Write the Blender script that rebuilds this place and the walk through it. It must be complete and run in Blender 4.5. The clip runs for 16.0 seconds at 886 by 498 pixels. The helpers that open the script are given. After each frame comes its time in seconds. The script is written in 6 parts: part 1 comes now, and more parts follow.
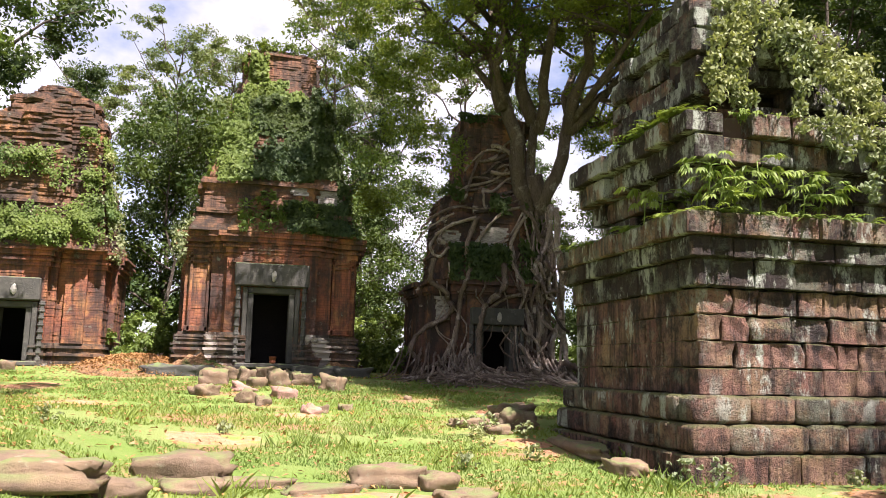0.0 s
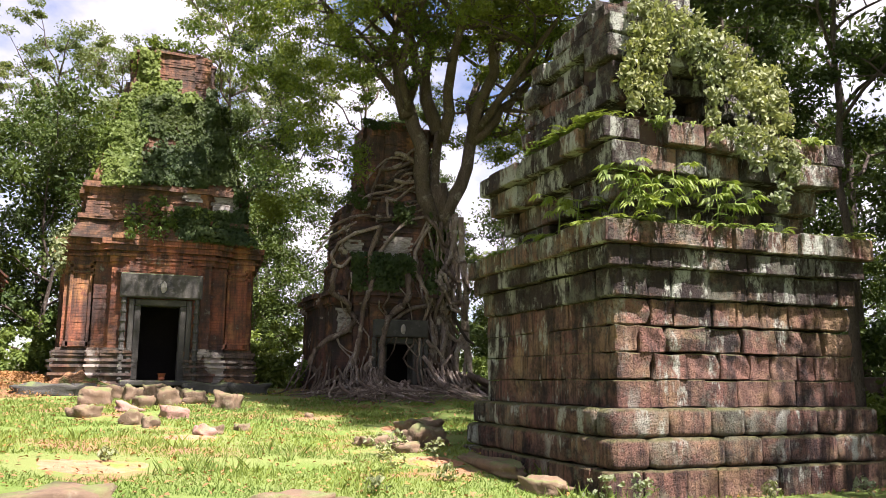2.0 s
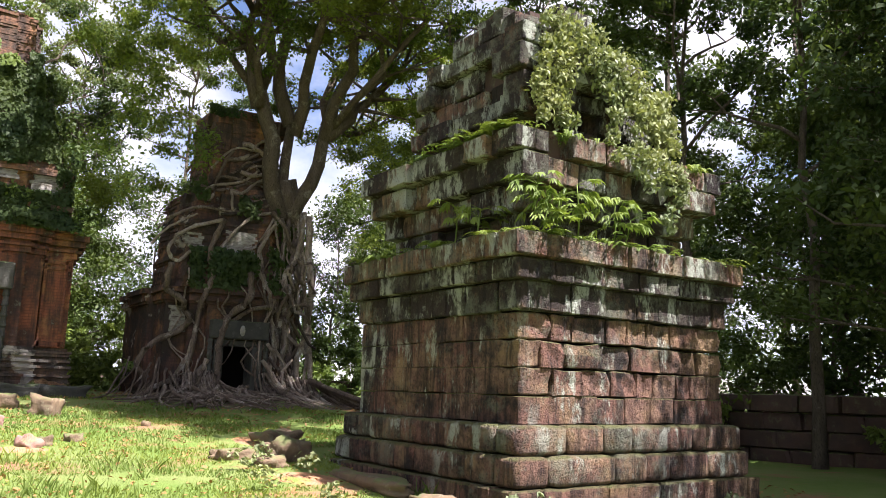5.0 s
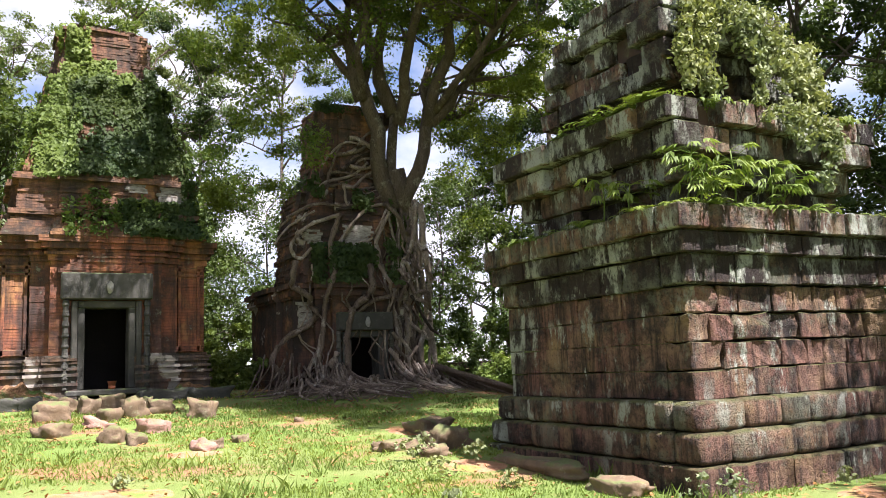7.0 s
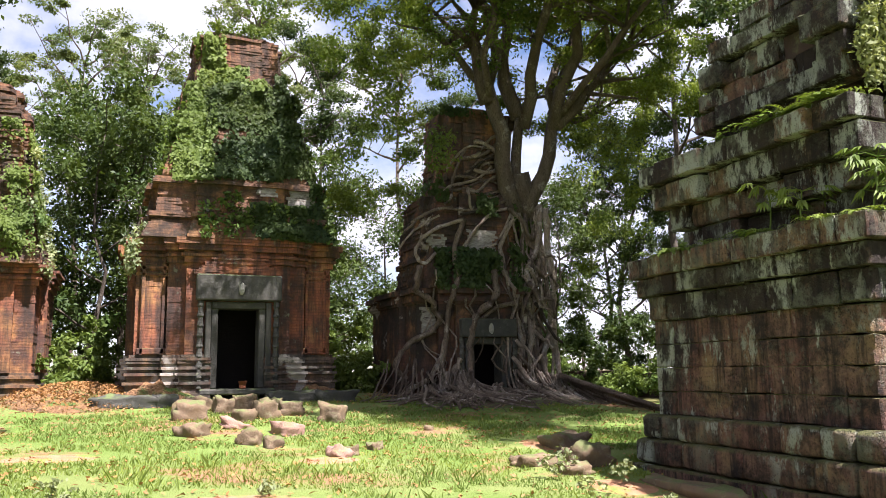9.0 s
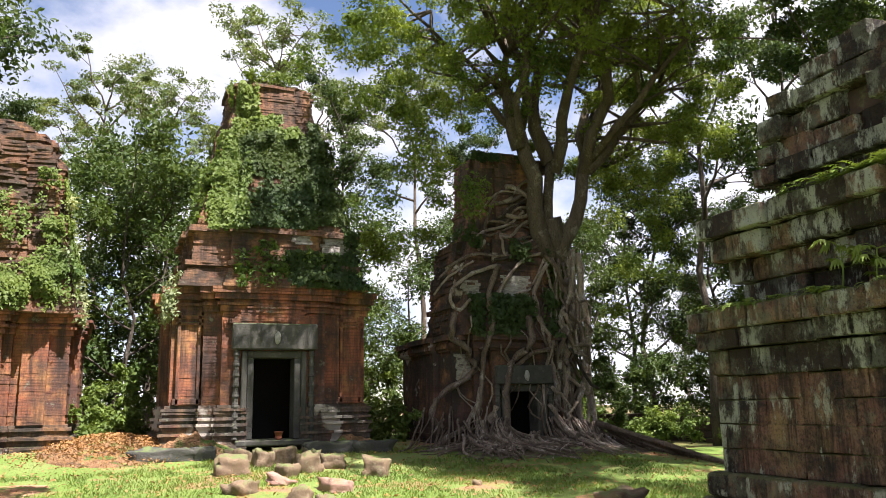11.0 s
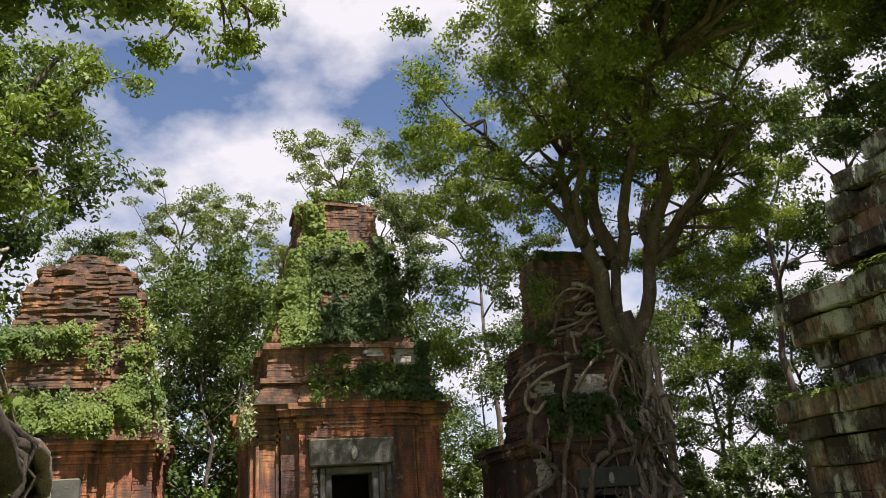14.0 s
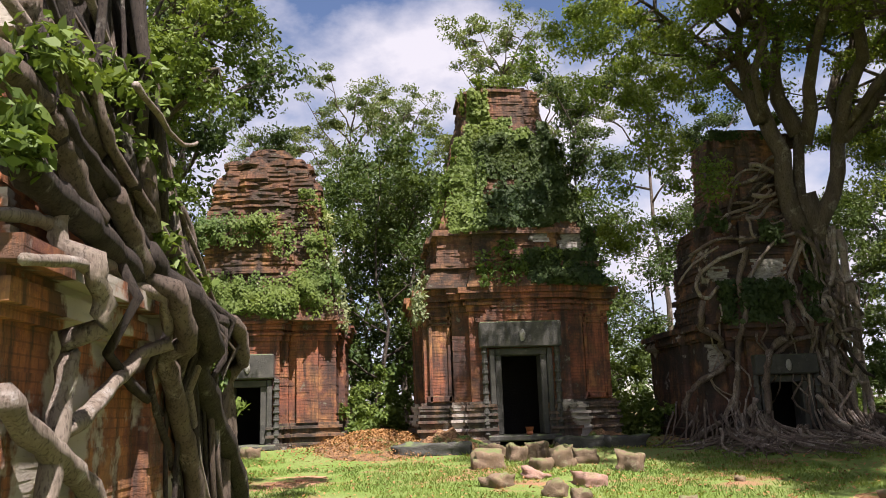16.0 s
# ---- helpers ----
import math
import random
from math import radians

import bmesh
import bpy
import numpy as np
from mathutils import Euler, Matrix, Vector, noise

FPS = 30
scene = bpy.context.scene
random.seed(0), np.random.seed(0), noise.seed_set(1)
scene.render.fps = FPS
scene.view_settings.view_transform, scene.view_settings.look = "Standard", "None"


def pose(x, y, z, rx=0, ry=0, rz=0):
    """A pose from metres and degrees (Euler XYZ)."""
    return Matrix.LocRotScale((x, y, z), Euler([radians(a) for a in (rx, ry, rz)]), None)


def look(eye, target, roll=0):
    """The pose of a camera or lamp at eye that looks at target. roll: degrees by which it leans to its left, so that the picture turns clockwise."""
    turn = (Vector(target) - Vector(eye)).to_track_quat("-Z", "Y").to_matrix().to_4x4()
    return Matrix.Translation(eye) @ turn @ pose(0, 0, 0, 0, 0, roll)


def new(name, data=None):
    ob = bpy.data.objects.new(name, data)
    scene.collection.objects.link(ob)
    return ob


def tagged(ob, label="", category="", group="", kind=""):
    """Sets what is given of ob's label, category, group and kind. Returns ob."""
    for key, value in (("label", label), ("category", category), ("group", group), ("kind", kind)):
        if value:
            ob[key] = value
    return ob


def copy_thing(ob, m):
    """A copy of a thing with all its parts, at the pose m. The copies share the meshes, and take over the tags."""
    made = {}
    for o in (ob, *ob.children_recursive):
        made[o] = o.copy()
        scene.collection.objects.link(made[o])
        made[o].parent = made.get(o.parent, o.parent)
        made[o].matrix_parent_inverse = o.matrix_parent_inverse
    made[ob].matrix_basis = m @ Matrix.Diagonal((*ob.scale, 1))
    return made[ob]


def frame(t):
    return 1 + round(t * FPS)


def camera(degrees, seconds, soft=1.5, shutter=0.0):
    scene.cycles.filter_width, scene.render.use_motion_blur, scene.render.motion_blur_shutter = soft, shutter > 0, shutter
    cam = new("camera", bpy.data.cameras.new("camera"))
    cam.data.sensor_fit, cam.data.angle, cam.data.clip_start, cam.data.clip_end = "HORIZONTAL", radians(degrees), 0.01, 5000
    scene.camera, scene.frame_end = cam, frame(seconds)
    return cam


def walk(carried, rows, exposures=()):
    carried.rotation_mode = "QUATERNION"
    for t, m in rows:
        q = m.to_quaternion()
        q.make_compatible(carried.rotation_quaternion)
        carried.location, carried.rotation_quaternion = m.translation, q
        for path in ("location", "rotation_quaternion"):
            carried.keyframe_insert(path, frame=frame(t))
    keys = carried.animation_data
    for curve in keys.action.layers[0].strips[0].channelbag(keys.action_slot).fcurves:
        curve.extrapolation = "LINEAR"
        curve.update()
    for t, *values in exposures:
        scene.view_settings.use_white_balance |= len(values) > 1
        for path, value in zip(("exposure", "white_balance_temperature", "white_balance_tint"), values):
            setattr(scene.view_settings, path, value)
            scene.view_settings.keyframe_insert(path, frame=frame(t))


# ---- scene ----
cam = camera(57.5, 16.0, soft=0.5)
PATH = [
    (0, (-3.207, 0.065, 1.417), (-2.74, 1.988, 1.709), 1.3),
    (0.5, (-3.187, 0.243, 1.446), (-2.585, 2.131, 1.714), 0.7),
    (1, (-3.178, 0.462, 1.463), (-2.586, 2.35, 1.751), -0.4),
    (1.5, (-3.172, 0.584, 1.465), (-2.591, 2.473, 1.777), 0.1),
    (2, (-3.207, 0.691, 1.461), (-2.499, 2.533, 1.785), 0.4),
    (2.5, (-3.327, 0.855, 1.464), (-2.386, 2.593, 1.771), -0.7),
    (3, (-3.366, 0.96, 1.447), (-2.323, 2.643, 1.728), -1.3),
    (5.5, (-4.165, 1.858, 1.606), (-3.046, 3.478, 1.955), 2.1),
    (6, (-4.381, 1.935, 1.65), (-3.365, 3.628, 1.97), 1.1),
    (6.5, (-4.534, 2.111, 1.653), (-3.603, 3.86, 1.928), -1.0),
    (7, (-4.69, 2.205, 1.699), (-3.736, 3.94, 1.98), -2.4),
    (7.5, (-4.78, 2.412, 1.743), (-3.752, 4.108, 2.0), -1.6),
    (8, (-4.888, 2.498, 1.779), (-3.838, 4.187, 1.991), -1.3),
    (8.5, (-4.959, 2.606, 1.782), (-4.033, 4.361, 2.036), -1.2),
    (9, (-5.01, 2.79, 1.82), (-4.289, 4.632, 2.117), -0.6),
    (11.5, (-5.806, 3.12, 2.182), (-5.099, 4.95, 2.572), -1.0),
    (12, (-5.825, 3.106, 2.204), (-5.088, 4.924, 2.593), -1.0),
    (12.5, (-5.724, 3.027, 2.217), (-4.985, 4.83, 2.666), -2.1),
    (13, (-5.793, 3.079, 2.211), (-5.075, 4.865, 2.753), -2.8),
    (13.5, (-5.76, 3.089, 2.185), (-5.1, 4.88, 2.784), -4.0),
    (14, (-5.731, 3.066, 2.132), (-5.191, 4.883, 2.769), -3.9),
    (14.5, (-5.746, 3.061, 2.082), (-5.334, 4.912, 2.716), -3.0),
    (15, (-5.761, 3.112, 2.058), (-5.44, 5.003, 2.624), -2.3),
    (15.5, (-5.746, 3.132, 2.076), (-5.489, 5.062, 2.537), -1.9),
    (16, (-5.717, 3.054, 2.089), (-5.578, 5.01, 2.478), -1.8),
]
walk(cam, [(t, look(eye, target, roll)) for t, eye, target, roll in PATH], exposures=((0.0, 1.84, 6250, 27.0), (3.0, 1.88, 6200, 29.0), (5.5, 1.9, 6000, 23.0), (9.0, 1.82, 6000, 23.0), (12.5, 1.66, 6300, 18.0), (14.5, 1.34, 6350, 21.0), (16.0, 1.34, 6250, 24.0)))


# ---------- light ----------
SUN_EL, SUN_AZ = radians(63), radians(155)     # azimuth clockwise from +y
sun_way = Vector((math.sin(SUN_AZ) * math.cos(SUN_EL), math.cos(SUN_AZ) * math.cos(SUN_EL), math.sin(SUN_EL)))
sun = new("sun", bpy.data.lights.new("sun", "SUN"))
sun.data.energy, sun.data.angle, sun.data.color = 5.0, radians(0.5), (1.0, 0.95, 0.86)
sun.matrix_world = look(sun_way * 60, (0, 0, 0))

world = bpy.data.worlds.new("sky")
scene.world = world
world.use_nodes = True
wn, wl = world.node_tree.nodes, world.node_tree.links
wn.clear()
w_out = wn.new("ShaderNodeOutputWorld")
w_bg = wn.new("ShaderNodeBackground")
w_sky = wn.new("ShaderNodeTexSky")
w_sky.sky_type, w_sky.sun_disc = "NISHITA", False
w_sky.sun_elevation, w_sky.sun_rotation = SUN_EL, SUN_AZ
w_sky.air_density, w_sky.dust_density = 1.0, 0.25
w_co = wn.new("ShaderNodeTexCoord")
w_map = wn.new("ShaderNodeMapping")
w_map.inputs["Scale"].default_value = (1.0, 1.0, 1.6)
w_map.inputs["Location"].default_value = (0.35, 0.1, 0.0)
w_noise = wn.new("ShaderNodeTexNoise")
w_noise.inputs["Scale"].default_value, w_noise.inputs["Detail"].default_value = 3.4, 9.0
w_noise.inputs["Roughness"].default_value = 0.55
w_ramp = wn.new("ShaderNodeValToRGB")
w_ramp.color_ramp.elements[0].position, w_ramp.color_ramp.elements[1].position = 0.39, 0.56
w_mix = wn.new("ShaderNodeMix")
w_mix.data_type = "RGBA"
w_mix.inputs["B"].default_value = (7.0, 7.0, 7.0, 1)
wl.new(w_co.outputs["Generated"], w_map.inputs["Vector"])
wl.new(w_map.outputs["Vector"], w_noise.inputs["Vector"])
wl.new(w_noise.outputs["Fac"], w_ramp.inputs["Fac"])
wl.new(w_ramp.outputs["Color"], w_mix.inputs["Factor"])
wl.new(w_sky.outputs["Color"], w_mix.inputs["A"])
wl.new(w_mix.outputs["Result"], w_bg.inputs["Color"])
w_bg.inputs["Strength"].default_value = 0.05
wl.new(w_bg.outputs["Background"], w_out.inputs["Surface"])


# ---------- materials ----------
class Mat:
    """A small builder for node materials."""

    def __init__(self, name, rough=0.9):
        self.m = bpy.data.materials.new(name)
        self.m.use_nodes = True
        self.n, self.l = self.m.node_tree.nodes, self.m.node_tree.links
        self.b = self.n["Principled BSDF"]
        self.b.inputs["Roughness"].default_value = rough
        self.b.inputs["Specular IOR Level"].default_value = 0.25
        self.out = self.n["Material Output"]
        self.pos = self.n.new("ShaderNodeNewGeometry").outputs["Position"]

    def scaled(self, sx, sy, sz, src=None):
        k = self.n.new("ShaderNodeMapping")
        k.inputs["Scale"].default_value = (sx, sy, sz)
        self.l.new(src or self.pos, k.inputs["Vector"])
        return k.outputs["Vector"]

    def noise(self, scale, detail=6, rough=0.6, vec=None):
        k = self.n.new("ShaderNodeTexNoise")
        k.inputs["Scale"].default_value, k.inputs["Detail"].default_value, k.inputs["Roughness"].default_value = scale, detail, rough
        self.l.new(vec or self.pos, k.inputs["Vector"])
        return k.outputs["Fac"]

    def cells(self, scale, vec=None, feature="F1"):
        k = self.n.new("ShaderNodeTexVoronoi")
        k.feature = feature
        k.inputs["Scale"].default_value = scale
        self.l.new(vec or self.pos, k.inputs["Vector"])
        return k.outputs["Distance"]

    def ramp(self, fac, lo, hi, a=(0, 0, 0), b=(1, 1, 1)):
        k = self.n.new("ShaderNodeValToRGB")
        e = k.color_ramp.elements
        e[0].position, e[1].position = lo, hi
        e[0].color, e[1].color = (*a, 1), (*b, 1)
        self.l.new(fac, k.inputs["Fac"])
        return k.outputs["Color"]

    def mix(self, fac, a, b, mode="MIX"):
        k = self.n.new("ShaderNodeMix")
        k.data_type, k.blend_type = "RGBA", mode
        for slot, v in (("Factor", fac), ("A", a), ("B", b)):
            if isinstance(v, tuple):
                k.inputs[slot].default_value = (*v, 1)
            elif isinstance(v, (int, float)):
                k.inputs[slot].default_value = v
            else:
                self.l.new(v, k.inputs[slot])
        return k.outputs["Result"]

    def math(self, op, a, b=0.0):
        k = self.n.new("ShaderNodeMath")
        k.operation = op
        for i, v in enumerate((a, b)):
            if isinstance(v, (int, float)):
                k.inputs[i].default_value = v
            else:
                self.l.new(v, k.inputs[i])
        return k.outputs[0]

    def up(self):
        g = self.n.new("ShaderNodeNewGeometry")
        s = self.n.new("ShaderNodeSeparateXYZ")
        self.l.new(g.outputs["Normal"], s.inputs[0])
        return s.outputs["Z"]

    def random(self):
        return self.n.new("ShaderNodeObjectInfo").outputs["Random"]

    def island(self):
        return self.n.new("ShaderNodeNewGeometry").outputs["Random Per Island"]

    def wall_uv(self):
        s, c = self.n.new("ShaderNodeSeparateXYZ"), self.n.new("ShaderNodeCombineXYZ")
        self.l.new(self.pos, s.inputs[0])
        self.l.new(self.math("ADD", s.outputs["X"], s.outputs["Y"]), c.inputs["X"])
        self.l.new(s.outputs["Z"], c.inputs["Y"])
        return c.outputs[0]

    def colour(self, c):
        self.l.new(c, self.b.inputs["Base Color"])

    def bump(self, h, dist=0.02, strength=1.0):
        k = self.n.new("ShaderNodeBump")
        k.inputs["Strength"].default_value, k.inputs["Distance"].default_value = strength, dist
        self.l.new(h, k.inputs["Height"])
        self.l.new(k.outputs["Normal"], self.b.inputs["Normal"])


def laterite_material(name, island=False, mossy=0.0, sooty=0.0):
    """Pitted laterite. mossy: how much lichen, sooty: how far the black film covers it."""
    k = Mat(name, 0.92)
    r = k.island() if island else k.random()
    base = k.ramp(r, 0.0, 1.0, (0.28, 0.135, 0.098), (0.34, 0.215, 0.14))
    base = k.mix(k.ramp(k.noise(6.0, 9, 0.75), 0.36, 0.66), base, (0.12, 0.066, 0.052))
    base = k.mix(k.ramp(k.noise(1.1, 6, 0.65), 0.5, 0.68), base, (0.34, 0.23, 0.12))
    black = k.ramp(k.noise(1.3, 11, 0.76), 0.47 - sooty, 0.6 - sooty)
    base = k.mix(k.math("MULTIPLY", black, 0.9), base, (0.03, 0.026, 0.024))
    streak = k.ramp(k.noise(1.0, 9, 0.7, k.scaled(6, 6, 0.55)), 0.48, 0.6)
    base = k.mix(k.math("MULTIPLY", streak, 0.75), base, (0.022, 0.019, 0.018))
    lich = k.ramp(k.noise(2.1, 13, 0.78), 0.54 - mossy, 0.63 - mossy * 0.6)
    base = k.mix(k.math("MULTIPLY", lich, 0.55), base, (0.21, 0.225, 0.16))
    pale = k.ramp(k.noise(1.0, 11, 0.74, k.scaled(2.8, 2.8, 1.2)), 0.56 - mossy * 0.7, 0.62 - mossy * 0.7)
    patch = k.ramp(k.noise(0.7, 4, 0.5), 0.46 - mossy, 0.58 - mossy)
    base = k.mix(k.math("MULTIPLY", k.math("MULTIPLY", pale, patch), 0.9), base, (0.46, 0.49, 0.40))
    moss = k.math("MULTIPLY", k.ramp(k.up(), 0.3, 0.8), k.ramp(k.noise(4.0, 8, 0.7), 0.3, 0.56))
    base = k.mix(moss, base, (0.13, 0.135, 0.05))
    pits = k.cells(34, k.mix(0.25, k.pos, k.noise(6.0)))
    base = k.mix(k.ramp(pits, 0.03, 0.34, (0.8, 0.8, 0.8), (0, 0, 0)), base, (0.022, 0.016, 0.014))
    k.colour(base)
    k.bump(k.math("ADD", k.math("MULTIPLY", k.ramp(pits, 0.0, 0.45), 0.8), k.math("MULTIPLY", k.noise(9, 11, 0.78), 2.0)), 0.06, 1.0)
    return k.m


def brick_material(name, tone=(0.36, 0.128, 0.064), dark=(0.10, 0.055, 0.042), soot=0.5, plaster=0.0):
    k = Mat(name, 0.9)
    uv = k.wall_uv()
    br = k.n.new("ShaderNodeTexBrick")
    br.inputs["Scale"].default_value = 1.0
    br.inputs["Brick Width"].default_value, br.inputs["Row Height"].default_value = 0.24, 0.07
    br.inputs["Mortar Size"].default_value = 0.006
    br.inputs["Color1"].default_value, br.inputs["Color2"].default_value = (*tone, 1), (tone[0] * 0.82, tone[1] * 0.85, tone[2] * 0.9, 1)
    br.inputs["Mortar"].default_value = (tone[0] * 0.62, tone[1] * 0.66, tone[2] * 0.7, 1)
    k.l.new(uv, br.inputs["Vector"])
    base = br.outputs["Color"]
    base = k.mix(k.ramp(k.noise(0.75, 8, 0.65), 0.48, 0.62), base, (0.43, 0.215, 0.085))
    base = k.mix(k.ramp(k.noise(2.2, 9, 0.7), 0.52, 0.62), base, (0.20, 0.08, 0.052))
    base = k.mix(k.ramp(k.noise(1.3, 9, 0.7), 0.5 - soot * 0.16, 0.66 - soot * 0.1), base, dark)
    streak = k.ramp(k.noise(1.0, 7, 0.65, k.scaled(4.5, 4.5, 0.5)), 0.48 - soot * 0.06, 0.61)
    base = k.mix(k.math("MULTIPLY", streak, 0.8), base, (0.045, 0.035, 0.03))
    lich = k.ramp(k.noise(2.6, 10, 0.75), 0.6, 0.68)
    base = k.mix(k.math("MULTIPLY", lich, 0.6), base, (0.27, 0.28, 0.20))
    if plaster:
        pl = k.ramp(k.noise(0.9, 8, 0.6), 0.62 - plaster * 0.2, 0.66 - plaster * 0.2)
        base = k.mix(pl, base, (0.42, 0.37, 0.31))
    moss = k.math("MULTIPLY", k.ramp(k.up(), 0.4, 0.8), k.ramp(k.noise(2.0, 6), 0.4, 0.6))
    base = k.mix(moss, base, (0.10, 0.13, 0.04))
    k.colour(base)
    k.bump(k.math("ADD", k.math("MULTIPLY", br.outputs["Fac"], -0.5), k.noise(14, 8, 0.7)), 0.025, 0.8)
    return k.m


def plain_stone(name, a, b, c, scale=2.0):
    k = Mat(name, 0.88)
    base = k.mix(k.ramp(k.noise(scale, 8, 0.65), 0.35, 0.65), a, b)
    base = k.mix(k.ramp(k.noise(scale * 2.1, 10, 0.7), 0.56, 0.7), base, c)
    base = k.mix(k.math("MULTIPLY", k.ramp(k.random(), 0, 1), 0.35), base, b)
    moss = k.math("MULTIPLY", k.ramp(k.up(), 0.3, 0.9), k.ramp(k.noise(3.5, 6), 0.45, 0.6))
    base = k.mix(k.math("MULTIPLY", moss, 0.8), base, (0.12, 0.16, 0.05))
    k.colour(base)
    k.bump(k.noise(16, 9, 0.72), 0.03, 0.8)
    return k.m


def leaf_material(name, a, b, glow=0.4):
    k = Mat(name, 0.55)
    c = k.mix(k.island(), a, b)
    c = k.mix(k.ramp(k.noise(0.45, 4), 0.35, 0.65), c, (b[0] * 1.25, b[1] * 1.12, b[2] * 0.8))
    k.colour(c)
    k.b.inputs["Specular IOR Level"].default_value = 0.2
    t = k.n.new("ShaderNodeBsdfTranslucent")
    k.l.new(k.mix(1.0, c, (1.0, 1.0, 0.45), "MULTIPLY"), t.inputs["Color"])
    mx = k.n.new("ShaderNodeMixShader")
    mx.inputs["Fac"].default_value = glow
    k.l.new(k.b.outputs[0], mx.inputs[1])
    k.l.new(t.outputs[0], mx.inputs[2])
    k.l.new(mx.outputs[0], k.out.inputs["Surface"])
    return k.m


def bark_material(name, a, b, pale, amount=0.6):
    k = Mat(name, 0.85)
    base = k.mix(k.ramp(k.noise(1.6, 8, 0.65, k.scaled(3, 3, 0.8)), 0.35, 0.65), a, b)
    base = k.mix(k.ramp(k.noise(3.0, 8, 0.7), 0.62 - 0.1 * amount, 0.72 - 0.1 * amount), base, pale)
    k.colour(base)
    base = k.mix(k.ramp(k.noise(22, 8, 0.7, k.scaled(2, 2, 0.7)), 0.5, 0.66), base, (a[0] * 0.45, a[1] * 0.45, a[2] * 0.45))
    k.colour(base)
    k.bump(k.math("ADD", k.noise(9, 8, 0.7, k.scaled(3, 3, 1)), k.noise(40, 8, 0.75, k.scaled(2, 2, 0.6))), 0.03, 1.0)
    return k.m


def grass_ground():
    k = Mat("grass_ground", 0.95)
    g = k.mix(k.noise(9, 8, 0.7), (0.09, 0.155, 0.026), (0.175, 0.25, 0.05))
    g = k.mix(k.ramp(k.noise(0.5, 6, 0.6), 0.42, 0.62), g, (0.185, 0.225, 0.065))
    soil = k.mix(k.noise(14, 8, 0.7), (0.24, 0.11, 0.055), (0.33, 0.20, 0.11))
    patch = k.ramp(k.noise(0.42, 7, 0.65, k.scaled(1.0, 1.7, 1.0)), 0.545, 0.63)
    base = k.mix(patch, g, soil)
    s = k.n.new("ShaderNodeSeparateXYZ")
    k.l.new(k.pos, s.inputs[0])
    far = k.ramp(k.math("MULTIPLY", s.outputs["Y"], 0.02), 0.50, 0.60)
    litter = k.mix(k.cells(9), (0.10, 0.06, 0.03), (0.21, 0.12, 0.06))
    litter = k.mix(k.ramp(k.noise(0.7, 5), 0.45, 0.6), litter, (0.06, 0.10, 0.025))
    base = k.mix(far, base, litter)
    k.colour(base)
    k.bump(k.noise(30, 8, 0.75), 0.04, 0.9)
    return k.m


M_LAT = laterite_material("laterite")
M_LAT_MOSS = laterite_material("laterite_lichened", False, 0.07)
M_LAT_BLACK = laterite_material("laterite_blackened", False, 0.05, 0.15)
M_LATJ = laterite_material("laterite_joined", True, 0.07, 0.1)
M_BRICK = brick_material("brick_red")
M_BRICK_UP = brick_material("brick_weathered", (0.33, 0.16, 0.09), (0.085, 0.06, 0.045), 0.75)
M_BRICK_DARK = brick_material("brick_dark", (0.19, 0.095, 0.065), (0.05, 0.038, 0.032), 0.9, 0.1)
M_BRICK_E = brick_material("brick_orange", (0.44, 0.16, 0.06), (0.13, 0.06, 0.045), 0.35, 0.55)
M_BRICK_GREY = brick_material("brick_lichened", (0.20, 0.13, 0.085), (0.085, 0.075, 0.06), 0.9, 0.2)
M_SAND = plain_stone("sandstone_grey", (0.10, 0.095, 0.078), (0.05, 0.05, 0.043), (0.16, 0.155, 0.13))
M_RUBBLE = plain_stone("rubble_stone", (0.21, 0.145, 0.085), (0.12, 0.085, 0.055), (0.27, 0.25, 0.16), 3.0)
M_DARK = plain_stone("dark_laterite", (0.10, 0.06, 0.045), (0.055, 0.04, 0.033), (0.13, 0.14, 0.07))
M_GRASS = grass_ground()
M_BLADE = leaf_material("grass_blade", (0.085, 0.155, 0.03), (0.175, 0.245, 0.065), 0.35)
M_LEAF_FIG = leaf_material("leaf_fig", (0.062, 0.115, 0.024), (0.16, 0.22, 0.045), 0.42)
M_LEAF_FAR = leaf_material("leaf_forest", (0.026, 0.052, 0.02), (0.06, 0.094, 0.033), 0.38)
M_LEAF_DEEP = leaf_material("leaf_undergrowth", (0.028, 0.056, 0.018), (0.066, 0.105, 0.03), 0.3)
M_LEAF_PALE = leaf_material("leaf_pale", (0.078, 0.12, 0.05), (0.135, 0.18, 0.075), 0.35)
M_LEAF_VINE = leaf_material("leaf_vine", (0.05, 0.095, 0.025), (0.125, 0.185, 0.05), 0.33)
M_LEAF_IVY = leaf_material("leaf_creeper", (0.10, 0.14, 0.07), (0.22, 0.265, 0.16), 0.28)
M_FERN = leaf_material("leaf_fern", (0.085, 0.15, 0.035), (0.17, 0.235, 0.06), 0.35)
M_BARK = bark_material("bark_fig", (0.09, 0.068, 0.047), (0.155, 0.122, 0.088), (0.27, 0.24, 0.19))
M_BARK_DARK = bark_material("bark_forest", (0.07, 0.055, 0.042), (0.14, 0.115, 0.085), (0.25, 0.23, 0.18), 0.3)
M_ROOT = bark_material("bark_root", (0.11, 0.08, 0.06), (0.21, 0.16, 0.12), (0.36, 0.31, 0.26), 0.6)
# pale bark, also putting sunlight on roots into their colour
M_ROOT_PALE = bark_material("bark_root_pale", (0.24, 0.185, 0.14), (0.36, 0.295, 0.23), (0.5, 0.45, 0.39), 0.8)
